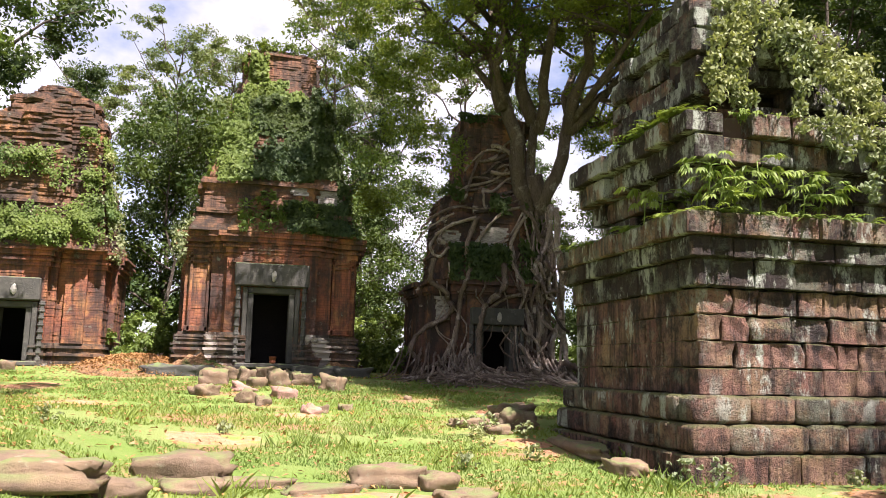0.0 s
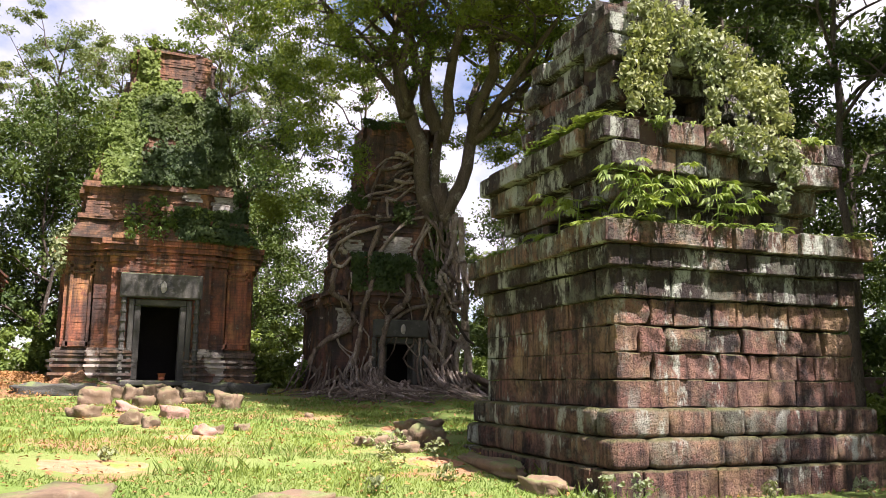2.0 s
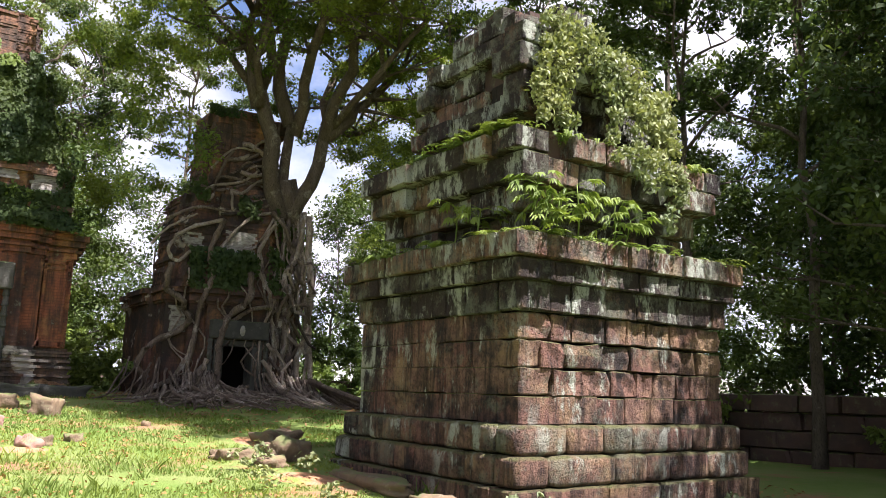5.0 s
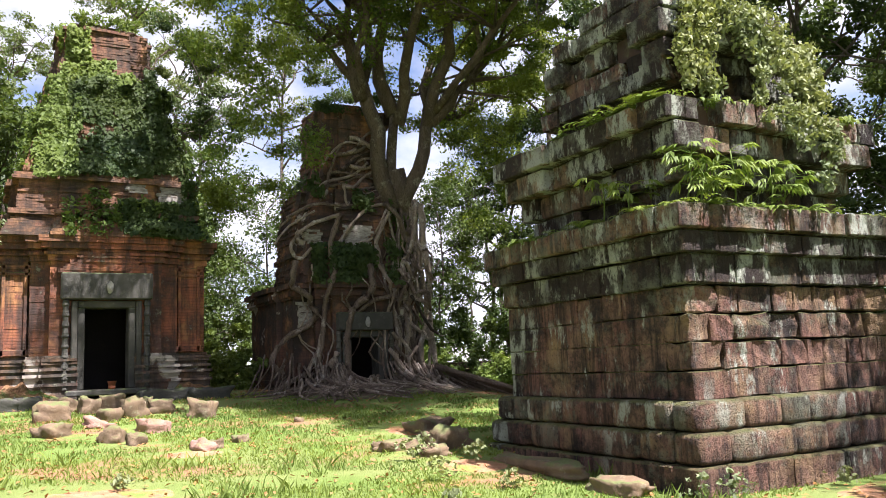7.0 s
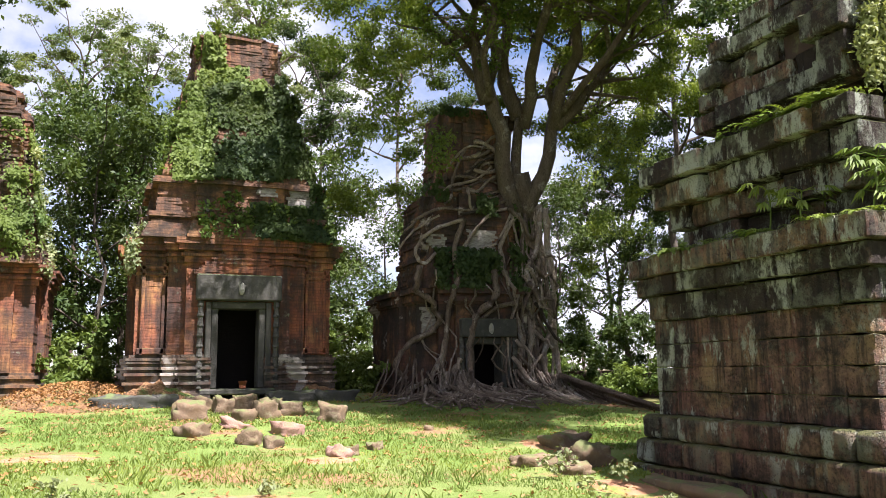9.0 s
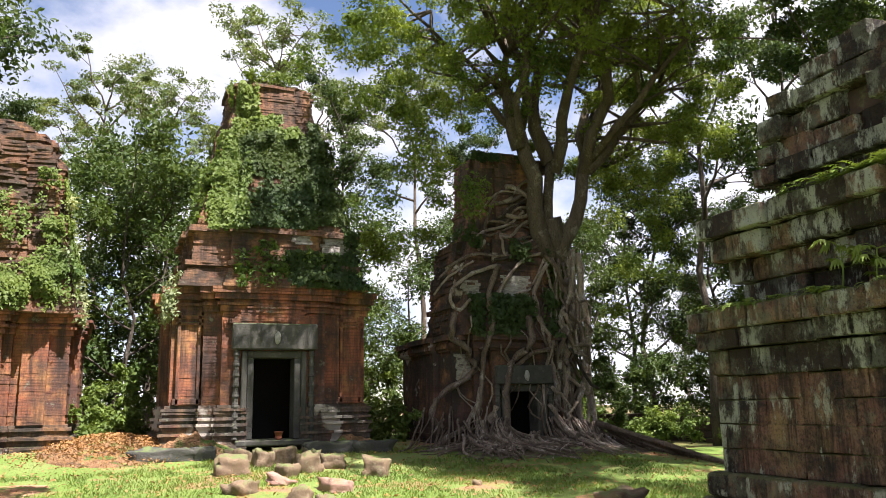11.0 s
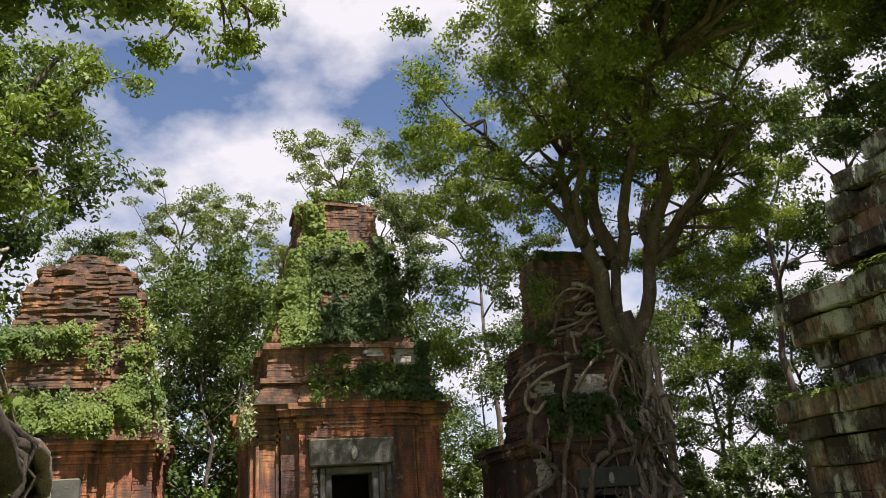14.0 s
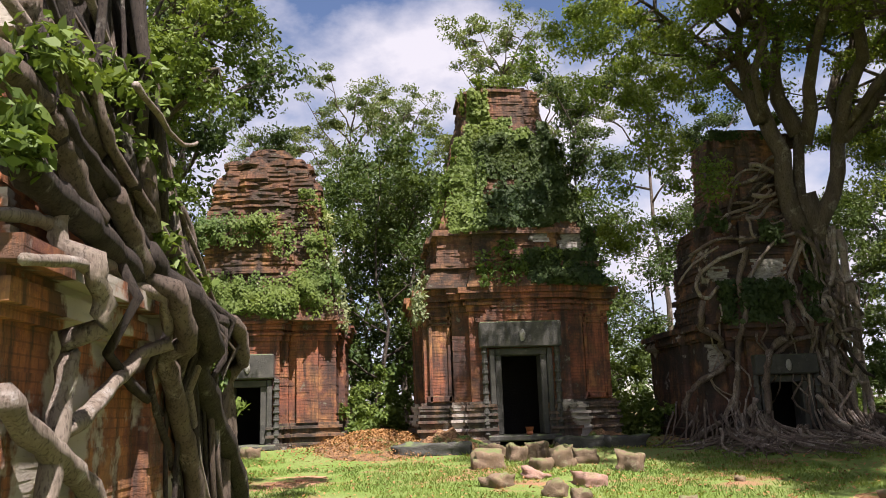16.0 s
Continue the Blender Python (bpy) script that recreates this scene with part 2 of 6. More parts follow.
# dark bark, also carrying the shade on the strangler fig's diagonal roots
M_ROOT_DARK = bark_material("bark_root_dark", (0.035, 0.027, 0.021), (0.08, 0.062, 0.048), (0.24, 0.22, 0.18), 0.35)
# near-black colour for the shade inside the doorways
M_DOOR_SHADE = plain_stone("doorway_shade", (0.018, 0.015, 0.013), (0.012, 0.01, 0.009), (0.025, 0.02, 0.017))
M_POT = plain_stone("clay", (0.38, 0.13, 0.07), (0.28, 0.09, 0.05), (0.42, 0.20, 0.12), 6.0)


# ---------- mesh helpers ----------
def mesh_of(name, verts, faces, material, smooth=False):
    me = bpy.data.meshes.new(name)
    me.from_pydata(verts, [], faces)
    me.materials.append(material)
    if smooth:
        me.polygons.foreach_set("use_smooth", [True] * len(me.polygons))
    me.update()
    return me


def quads_mesh(name, v, material):
    """A mesh of loose quads from an array of shape (n, 4, 3)."""
    n = len(v)
    me = bpy.data.meshes.new(name)
    me.vertices.add(n * 4)
    me.vertices.foreach_set("co", np.asarray(v, np.float32).ravel())
    me.loops.add(n * 4)
    me.loops.foreach_set("vertex_index", np.arange(n * 4, dtype=np.int32))
    me.polygons.add(n)
    me.polygons.foreach_set("loop_start", np.arange(0, n * 4, 4, dtype=np.int32))
    me.materials.append(material)
    me.update(calc_edges=True)
    me.validate()
    return me


def part(name, data, parent, label="", m=None):
    ob = new(name, data)
    ob.parent = parent
    if m is not None:
        ob.matrix_basis = m
    if label:
        ob["label"] = label
    return ob


def thing(name, label, category, at=(0, 0, 0), group="", kind=""):
    ob = new(name)
    ob.location = at
    ob.empty_display_size = 0.2
    return tagged(ob, label, category, group, kind)


def smoothstep(a, b, x):
    t = min(1.0, max(0.0, (x - a) / (b - a)))
    return t * t * (3 - 2 * t)


GROUND_Y = ((-60, -0.1), (0, -0.05), (6, 0.08), (9.5, 0.16), (12, 0.33), (15, 0.58), (18, 0.84), (21, 1.05), (24, 1.25), (40, 1.3), (400, 1.0))


def gz(x, y):
    """The height of the ground."""
    z = GROUND_Y[-1][1]
    for (y0, z0), (y1, z1) in zip(GROUND_Y, GROUND_Y[1:]):
        if y < y1:
            z = z0 + (z1 - z0) * max(0.0, (y - y0) / (y1 - y0))
            break
    z += 0.5 * smoothstep(-3.4, -6.4, x) * (1 - smoothstep(9, 18, y)) * smoothstep(-6, 1, y)
    z -= 0.55 * smoothstep(5, 11, x) * smoothstep(9, 16, y)
    z += 0.05 * noise.noise((x * 0.35, y * 0.35, 0.0)) * smoothstep(1, 4, abs(x + 4) + abs(y - 2))
    return z


def tube(verts, faces, pts, radii, sides=8):
    """Adds a tapered tube along pts to verts and faces."""
    pts = [Vector(p) for p in pts]
    start = len(verts)
    ref = Vector((0.31, 0.17, 0.93)).normalized()
    for i, p in enumerate(pts):
        d = (pts[min(i + 1, len(pts) - 1)] - pts[max(i - 1, 0)]).normalized()
        if abs(d.dot(ref)) > 0.9:
            u = d.cross(Vector((1, 0.2, 0.1))).normalized()
        else:
            u = d.cross(ref).normalized()
        w = d.cross(u)
        for s in range(sides):
            a = 2 * math.pi * s / sides
            q = p + (u * math.cos(a) + w * math.sin(a)) * radii[i]
            verts.append(q[:])
    for i in range(len(pts) - 1):
        for s in range(sides):
            a, b = start + i * sides + s, start + i * sides + (s + 1) % sides
            faces.append((a, b, b + sides, a + sides))
    faces.append(tuple(start + s for s in range(sides))[::-1])
    faces.append(tuple(start + (len(pts) - 1) * sides + s for s in range(sides)))


def bent(p, q, n, wob, rnd):
    """Points from p to q with a wandering course."""
    p, q = Vector(p), Vector(q)
    length = (q - p).length
    off = [Vector((rnd.gauss(0, 1), rnd.gauss(0, 1), rnd.gauss(0, 0.6))) for _ in range(n + 1)]
    out = []
    for i in range(n + 1):
        t = i / n
        o = (off[max(i - 1, 0)] + off[i] + off[min(i + 1, n)]) / 3
        out.append(p.lerp(q, t) + o * wob * length * math.sin(math.pi * min(1, max(0, t))) ** 0.7)
    return out


def leaves(centres, radii, count, size, rng, flat=0.75, droop=0.3, shell=0.55):
    """Leaf quads round many clump centres; an array (n, 4, 3)."""
    c = np.asarray(centres, float)
    r = np.asarray(radii, float)
    pick = rng.integers(0, len(c), count)
    d = rng.normal(size=(count, 3))
    d /= np.linalg.norm(d, axis=1, keepdims=True)
    d *= (shell + (1 - shell) * rng.random((count, 1))) * rng.random((count, 1)) ** 0.25
    d[:, 2] *= flat
    p = c[pick] + d * r[pick, None]
    nrm = rng.normal(size=(count, 3)) * 0.8 + np.array((0, 0, 0.7)) + d * 0.5
    nrm /= np.linalg.norm(nrm, axis=1, keepdims=True)
    return leaf_quads(p, nrm, size, rng, droop)


def leaf_quads(p, nrm, size, rng, droop=0.3, slim=0.5):
    count = len(p)
    t = np.cross(nrm, rng.normal(size=(count, 3)))
    t /= np.linalg.norm(t, axis=1, keepdims=True) + 1e-9
    t[:, 2] -= droop
    t /= np.linalg.norm(t, axis=1, keepdims=True) + 1e-9
    b = np.cross(nrm, t)
    b /= np.linalg.norm(b, axis=1, keepdims=True) + 1e-9
    s = size * (0.6 + 0.8 * rng.random((count, 1)))
    fold = nrm * s * 0.12
    return np.stack((p - t * s * 0.5, p + b * s * slim * 0.5 + fold, p + t * s * 0.55, p - b * s * slim * 0.5 + fold), axis=1)


def rounded_block(name, sx, sy, sz, rnd, chamfer=0.06, jitter=0.03, material=None):
    """A worn block with chamfered edges, centred on the origin, resting at z = 0."""
    v, hx, hy = [], sx / 2, sy / 2
    c = chamfer
    for ix in (-1, 1):
        for iy in (-1, 1):
            for iz in (0, 1):
                j = [rnd.uniform(-jitter, jitter) for _ in range(3)]
                x, y, z = ix * hx + j[0], iy * hy + j[1], iz * sz + (j[2] if iz else 0)
                zi = -1 if iz else 1
                v.append((x, y - iy * c, z + zi * c))
                v.append((x - ix * c, y, z + zi * c))
                v.append((x - ix * c, y - iy * c, z))
    bm = bmesh.new()
    for q in v:
        bm.verts.new(q)
    bmesh.ops.convex_hull(bm, input=bm.verts[:])
    bmesh.ops.dissolve_limit(bm, angle_limit=0.12, verts=bm.verts[:], edges=bm.edges[:])
    me = bpy.data.meshes.new(name)
    bm.to_mesh(me)
    bm.free()
    if material:
        me.materials.append(material)
    return me


def courses(name, outline, z0, z1, h, material, rough=0.02, worn=0.0, seed=0):
    """Brick courses laid one on another: outline(z) gives the plan; each course is worn back unevenly. worn: erosion in metres."""
    verts, faces = [], []
    rnd = random.Random(seed)
    n_course = max(1, round((z1 - z0) / h))
    hh = (z1 - z0) / n_course
    first = outline(z0 + hh / 2)
    cuts = [max(1, int(math.hypot(b[0] - a[0], b[1] - a[1]) / 0.22)) for a, b in zip(first, first[1:] + first[:1])]
    m = sum(cuts)
    for i in range(n_course):
        za, zb = z0 + i * hh, z0 + (i + 1) * hh
        pts = outline((za + zb) / 2)
        cx = sum(p[0] for p in pts) / len(pts)
        cy = sum(p[1] for p in pts) / len(pts)
        ring = []
        band = rnd.uniform(-rough, rough)
        for (xa, ya), (xb, yb), k in zip(pts, pts[1:] + pts[:1], cuts):
            for s in range(k):
                x, y = xa + (xb - xa) * s / k, ya + (yb - ya) * s / k
                e = rnd.uniform(-rough, rough) + band
                if worn:
                    g = noise.noise((x * 0.8 + seed, y * 0.8, za * 0.7)) + 0.6 * noise.noise((x * 2.3, y * 2.3 + seed, za * 3.1))
                    e += worn * max(-0.25, g)
                d = math.hypot(x - cx, y - cy) or 1
                ring.append((x - (x - cx) / d * e, y - (y - cy) / d * e))
        verts += [(x, y, za) for x, y in ring] + [(x, y, zb) for x, y in ring]
    for i in range(2 * n_course - 1):
        st = i * m
        faces += [(st + s, st + (s + 1) % m, st + m + (s + 1) % m, st + m + s) for s in range(m)]
    faces.append(tuple(range(len(verts) - m, len(verts))))
    faces.append(tuple(reversed(range(m))))
    return mesh_of(name, verts, faces, material)


def box_mesh(name, x0, x1, y0, y1, z0, z1, material, chamfer=0.015):
    bm = bmesh.new()
    bmesh.ops.create_cube(bm, size=1.0)
    for q in bm.verts:
        q.co = ((x0 + x1) / 2 + q.co.x * (x1 - x0), (y0 + y1) / 2 + q.co.y * (y1 - y0), (z0 + z1) / 2 + q.co.z * (z1 - z0))
    bmesh.ops.bevel(bm, geom=bm.edges[:], offset=chamfer, segments=1, affect="EDGES")
    me = bpy.data.meshes.new(name)
    bm.to_mesh(me)
    bm.free()
    me.materials.append(material)
    return me


# ---------- ground ----------
def axis_steps(a, b, fine_a, fine_b, fine, coarse):
    out, x = [], a
    while x < b:
        out.append(x)
        far = max(fine_a - x, x - fine_b, 0)
        x += fine + coarse * far
    out.append(b)
    return out


gx = axis_steps(-700, 700, -14, 14, 0.35, 0.12)
gy = axis_steps(-400, 1200, -2, 26, 0.35, 0.12)
g_verts = [(x, y, gz(x, y)) for y in gy for x in gx]
nx = len(gx)
g_faces = [(j * nx + i, j * nx + i + 1, (j + 1) * nx + i + 1, (j + 1) * nx + i) for j in range(len(gy) - 1) for i in range(nx - 1)]
tagged(new("ground", mesh_of("ground", g_verts, g_faces, M_GRASS, True)), "uneven green lawn with bare reddish earth patches", "ground", kind="structure")


# ---------- the laterite tower ----------
DX, DY = 4.08, 10.87          # its middle


def centred(half):
    return (DX - half, DX + half, DY - half, DY + half)


D_TIERS = (                   # from, to, plan, courses, kind: 0 flat wall block, 1 moulding, 2 rough
    (0.02, 0.48, centred(2.20), 1, 2), (0.48, 0.83, centred(2.13), 1, 1), (0.83, 1.17, centred(2.06), 1, 1),
    (1.17, 2.49, centred(1.87), 4, 0), (2.49, 2.86, centred(1.93), 1, 0), (2.86, 3.12, centred(2.04), 1, 0), (3.12, 3.42, centred(2.13), 1, 2),
    (3.42, 3.80, centred(1.54), 1, 2), (3.80, 4.14, centred(1.66), 1, 2), (4.14, 4.48, centred(1.86), 1, 2), (4.48, 4.80, centred(1.98), 1, 2),
    (4.80, 5.10, (2.62, 5.4, 9.4, 11.7), 1, 2), (5.10, 5.66, (2.42, 5.45, 9.25, 11.85), 2, 2), (5.66, 6.0, (2.34, 5.15, 9.18, 11.8), 1, 2),
    (6.0, 6.3, (2.38, 4.8, 9.22, 11.5), 1, 2), (6.3, 6.58, (2.5, 4.35, 9.35, 11.1), 1, 2), (6.58, 6.85, (2.7, 3.9, 9.5, 10.6), 1, 2))


def bullnose_block(rnd):
    """A moulding stone with well rounded arrises."""
    bm = bmesh.new()
    bmesh.ops.create_cube(bm, size=1.0)
    bmesh.ops.bevel(bm, geom=bm.edges[:], offset=0.17, segments=3, affect="EDGES", profile=0.5)
    o = Vector((rnd.uniform(0, 50), rnd.uniform(0, 50), 0))
    for q in bm.verts:
        n1 = noise.noise(q.co * 2.5 + o) * 0.05
        q.co = Vector((q.co.x * 1.02 * (1 + n1 * 0.3), q.co.y * (1 + n1), q.co.z * (1 + n1 * 0.6) + 0.5))
    me = bpy.data.meshes.new("laterite_moulding")
    bm.to_mesh(me)
    bm.free()
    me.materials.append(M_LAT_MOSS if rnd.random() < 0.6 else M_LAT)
    me.polygons.foreach_set("use_smooth", [True] * len(me.polygons))
    return me


def weathered_block(rnd, material, wear=1.0):
    """A squared stone with uneven faces and broken arrises; a unit cube resting at z = 0."""
    bm = bmesh.new()
    bmesh.ops.create_cube(bm, size=1.0)
    bmesh.ops.bevel(bm, geom=bm.edges[:], offset=0.035 + 0.03 * rnd.random(), segments=1, affect="EDGES")
    bmesh.ops.subdivide_edges(bm, edges=[e for e in bm.edges if e.calc_length() > 0.5], cuts=1, use_grid_fill=True)
    o = Vector((rnd.uniform(0, 90), rnd.uniform(0, 90), rnd.uniform(0, 90)))
    for q in bm.verts:
        d = q.co.normalized()
        q.co += d * (noise.noise(q.co * 2.2 + o) * 0.07 - 0.012) * wear
        q.co.x = max(-0.505, min(0.505, q.co.x))
        q.co.z = max(0.0, min(1.0, q.co.z + 0.5))
    bmesh.ops.triangulate(bm, faces=[f for f in bm.faces if len(f.verts) > 4])
    me = bpy.data.meshes.new("laterite_rough")
    bm.to_mesh(me)
    bm.free()
    me.materials.append(material)
    return me


def laterite_tower():
    tower = thing("laterite_tower", "stepped dark red laterite block tower overgrown with creeper and ferns", "ruined tower")
    rnd = random.Random(11)
    flat = [rounded_block("laterite_block", 1, 1, 1, rnd, rnd.uniform(0.015, 0.04), 0.014, M_LAT) for _ in range(14)]
    soft = [bullnose_block(rnd) for _ in range(8)]
    worn = [weathered_block(rnd, M_LAT) for _ in range(12)]
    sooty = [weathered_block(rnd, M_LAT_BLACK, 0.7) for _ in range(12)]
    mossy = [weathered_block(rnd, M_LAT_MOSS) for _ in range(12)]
    rest_v, rest_f = [], []
    eroded = [weathered_block(rnd, M_LAT, 2.4) for _ in range(12)]
    made = 0
    depth = 0.42
    for ti, (za, zb, (x0, x1, y0, y1), n, kind) in enumerate(D_TIERS):
        ch = (zb - za) / n
        cx, cy = (x0 + x1) / 2, (y0 + y1) / 2
        for c in range(n):
            z = za + c * ch
            for side in range(4):                 # 0 front, 1 left, 2 back, 3 right
                near = side < 2
                half = ((x1 - x0) if side in (0, 2) else (y1 - y0)) / 2
                reach = ((y1 - y0) if side in (0, 2) else (x1 - x0)) / 2
                if side in (1, 3):
                    half -= depth                # corner stones belong to front and back
                u = -half
                while u < half - 0.02:
                    w = rnd.uniform(0.26, 0.62) if kind == 0 else rnd.choice((rnd.uniform(0.35, 0.6), rnd.uniform(0.6, 1.1)))
                    if not near:
                        w = rnd.uniform(0.7, 1.1)
                    if u + w > half - 0.18:
                        w = half - u
                    mid = u + w / 2
                    world_y = cy - mid if side == 1 else 0
                    gone = (ti == 9 and side == 1 and 10.0 < world_y < 10.45) or (ti == 12 and side == 0 and 3.05 < cx + mid < 3.75 and c == 0)
                    if ti >= 13 and rnd.random() < 0.2 or ti in (10, 11) and side == 0 and rnd.random() < 0.08:
                        gone = True
                    u += w
                    if gone:
                        continue
                    push = rnd.uniform(-0.012, 0.012) if kind == 0 else rnd.uniform(-0.035, 0.03) if ti < 7 else rnd.uniform(-0.1, 0.05) if ti < 11 else rnd.uniform(-0.2, 0.07)
                    if ti == 3 and side == 0 and c in (1, 2) and rnd.random() < 0.35:
                        push = -0.02 - 0.06 * rnd.random()
                    g = 0.004
                    sx, sy, sz = w - g, depth, ch - g + (rnd.uniform(-0.05, 0.03) if ti >= 10 else 0)
                    off = reach - depth / 2 + push
                    p, a = ((cx + mid, cy - off), 0) if side == 0 else ((cx - off, cy - mid), 90) if side == 1 else ((cx + mid, cy + off), 0) if side == 2 else ((cx + off, cy - mid), 90)
                    tilt = rnd.uniform(-1, 1) * (2.8 if ti >= 12 else 2.2 if ti >= 7 else 0.5)
                    m = pose(p[0], p[1], z + (0.0 if ti < 3 else rnd.uniform(-0.01, 0.01)), tilt * 0.5, tilt * 0.5, a + tilt) @ Matrix.Diagonal((sx, sy, sz, 1))
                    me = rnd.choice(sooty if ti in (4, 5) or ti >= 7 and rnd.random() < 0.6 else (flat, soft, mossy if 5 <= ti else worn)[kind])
                    if ti == 3 and side == 0 and c in (1, 2, 3):
                        me = rnd.choice(eroded)
                    if near and made < 300 and ti < 13:
                        part("block", me, tower, m=m)
                        made += 1
                    else:
                        st = len(rest_v)
                        rest_v += [(m @ q.co)[:] for q in me.vertices]
                        rest_f += [tuple(st + i for i in f.vertices) for f in me.polygons]
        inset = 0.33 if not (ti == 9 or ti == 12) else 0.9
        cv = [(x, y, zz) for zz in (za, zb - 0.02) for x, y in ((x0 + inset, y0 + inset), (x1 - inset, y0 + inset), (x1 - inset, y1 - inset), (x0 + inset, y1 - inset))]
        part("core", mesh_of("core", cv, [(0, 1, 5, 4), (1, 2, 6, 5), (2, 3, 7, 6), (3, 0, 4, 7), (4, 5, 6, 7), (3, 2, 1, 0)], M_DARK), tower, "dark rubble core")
    tagged(part("upper_masonry", mesh_of("upper_masonry", rest_v, rest_f, M_LATJ), tower), kind="stuff")


laterite_tower()


# ---------- brick towers ----------
def plan(cx, yf, w, depth, porch, wing, notch=0.0, grow=0.0, back=3.4):
    """Plan of a tower with stepped front; the porch stands furthest forward; notch is the half width of the doorway."""
    g = grow
    f = [(-w - g, 0.42 - g), (-wing - g * 0.5, 0.42 - g), (-wing - g * 0.5, 0.2 - g), (-porch - g, 0.2 - g), (-porch - g, 0 - g)]
    if notch:
        f += [(-notch, 0 - g), (-notch, 0.7), (-1.15, 0.7), (-1.15, back), (1.15, back), (1.15, 0.7), (notch, 0.7), (notch, 0 - g)]
    f += [(-x, y) for x, y in reversed(f[:5])]
    f += [(w + g, depth * 0.3), (w + g + 0.18, depth * 0.3), (w + g + 0.18, depth * 0.7), (w + g, depth * 0.7), (w + g, depth + g), (-w - g, depth + g),
          (-w - g, depth * 0.7), (-w - g - 0.18, depth * 0.7), (-w - g - 0.18, depth * 0.3), (-w - g, depth * 0.3)]
    return [(cx + x, yf + y) for x, y in f]


def square(cx, cy, w):
    a = w * 0.55
    s = 0.16 * min(1, w)
    p = [(-w, -w), (-a, -w), (-a, -w - s), (a, -w - s), (a, -w), (w, -w), (w, -a), (w + s, -a), (w + s, a), (w, a), (w, w), (a, w), (a, w + s), (-a, w + s), (-a, w), (-w, w), (-w, a), (-w - s, a), (-w - s, -a), (-w, -a)]
    return [(cx + x, cy + y) for x, y in p]


def colonnette(name, x, y, z0, z1, r=0.062):
    """An octagonal ringed column."""
    verts, faces, prof = [], [], []
    n = 34
    for i in range(n + 1):
        t = i / n
        z = z0 + (z1 - z0) * t
        rr = r * (1.0 + (0.34 if i % 4 == 0 else 0.14 if i % 4 == 1 else 0))
        prof += [(z, rr), (z + (z1 - z0) / n * 0.45, rr)]
    for z, rr in prof:
        for s in range(8):
            a = math.pi / 4 * s + 0.39
            verts.append((x + math.cos(a) * rr, y + math.sin(a) * rr, min(z, z1)))
    for i in range(len(prof) - 1):
        for s in range(8):
            a, b = i * 8 + s, i * 8 + (s + 1) % 8
            faces.append((a, b, b + 8, a + 8))
    faces.append(tuple(range(len(verts) - 8, len(verts))))
    return mesh_of(name, verts, faces, M_SAND)


def door_frame(tower, cx, yf, z0, dw, dh, lint_w, lint_h):
    """Sandstone jambs, lintel, sill and ringed columns round a doorway of half width dw."""
    j = 0.16
    for s in (-1, 1):
        a, b = sorted((cx + s * dw, cx + s * (dw + j)))
        part("door_jamb", box_mesh("door_jamb", a, b, yf - 0.06, yf + 0.5, z0, z0 + dh, M_SAND, 0.02), tower, "grey sandstone jamb")
        a, b = sorted((cx + s * (dw + j + 0.003), cx + s * (dw + j + 0.13)))
        part("outer_jamb", box_mesh("outer_jamb", a, b, yf - 0.12, yf + 0.3, z0, z0 + dh + 0.16, M_SAND, 0.02), tower, "grey sandstone outer jamb")
        part("colonnette", colonnette("colonnette", cx + s * (dw + j + 0.25), yf - 0.1, z0 + 0.02, z0 + dh + 0.18), tower, "ringed sandstone colonnette")
    part("door_head", box_mesh("door_head", cx - dw - j, cx + dw + j, yf - 0.06, yf + 0.5, z0 + dh + 0.003, z0 + dh + 0.17, M_SAND, 0.02), tower, "grey sandstone door head")
    part("sill", box_mesh("sill", cx - dw - 0.4, cx + dw + 0.4, yf - 0.28, yf + 0.6, z0 - 0.14, z0, M_SAND, 0.03), tower, "worn sandstone sill")
    lz = z0 + dh + 0.19
    slab = part("lintel", box_mesh("lintel", cx - lint_w, cx + lint_w, yf - 0.22, yf + 0.3, lz, lz + lint_h, M_SAND, 0.03), tower, "plain grey sandstone lintel slab")
    bm = bmesh.new()
    bmesh.ops.create_icosphere(bm, subdivisions=2, radius=1)
    for q in bm.verts:
        n1 = 1 + 0.25 * noise.noise(q.co * 2.1 + Vector((cx, 0, 0)))
        q.co = Vector((cx + q.co.x * 0.08 * n1 + 0.04, yf - 0.23 + q.co.y * 0.05, lz + lint_h * 0.45 + q.co.z * 0.15 * n1))
    me = bpy.data.meshes.new("carving")
    bm.to_mesh(me)
    bm.free()
    me.materials.append(plain_stone("carved_pale", (0.36, 0.35, 0.3), (0.24, 0.23, 0.2), (0.42, 0.41, 0.37), 14.0))
    part("carving", me, slab, "pale eroded carving")
    # added panel and slab: the doorway's inner shade is put into their colour
    part("chamber_wall", box_mesh("chamber_wall", cx - 1.12, cx + 1.12, yf + 1.7, yf + 1.85, z0 - 0.1, z0 + dh + 0.1, M_DOOR_SHADE, 0.01), tower, "near-black panel painting the shade inside the doorway")
    part("chamber_floor", box_mesh("chamber_floor", cx - dw, cx + dw, yf + 0.61, yf + 1.69, z0 - 0.2, z0 - 0.03, M_DOOR_SHADE, 0.01), tower, "near-black slab painting the shade inside the doorway")
    return lz + lint_h


def profile(z, bands):
    for za, zb, p in bands:
        if za <= z < zb:
            return p
    return 0.0


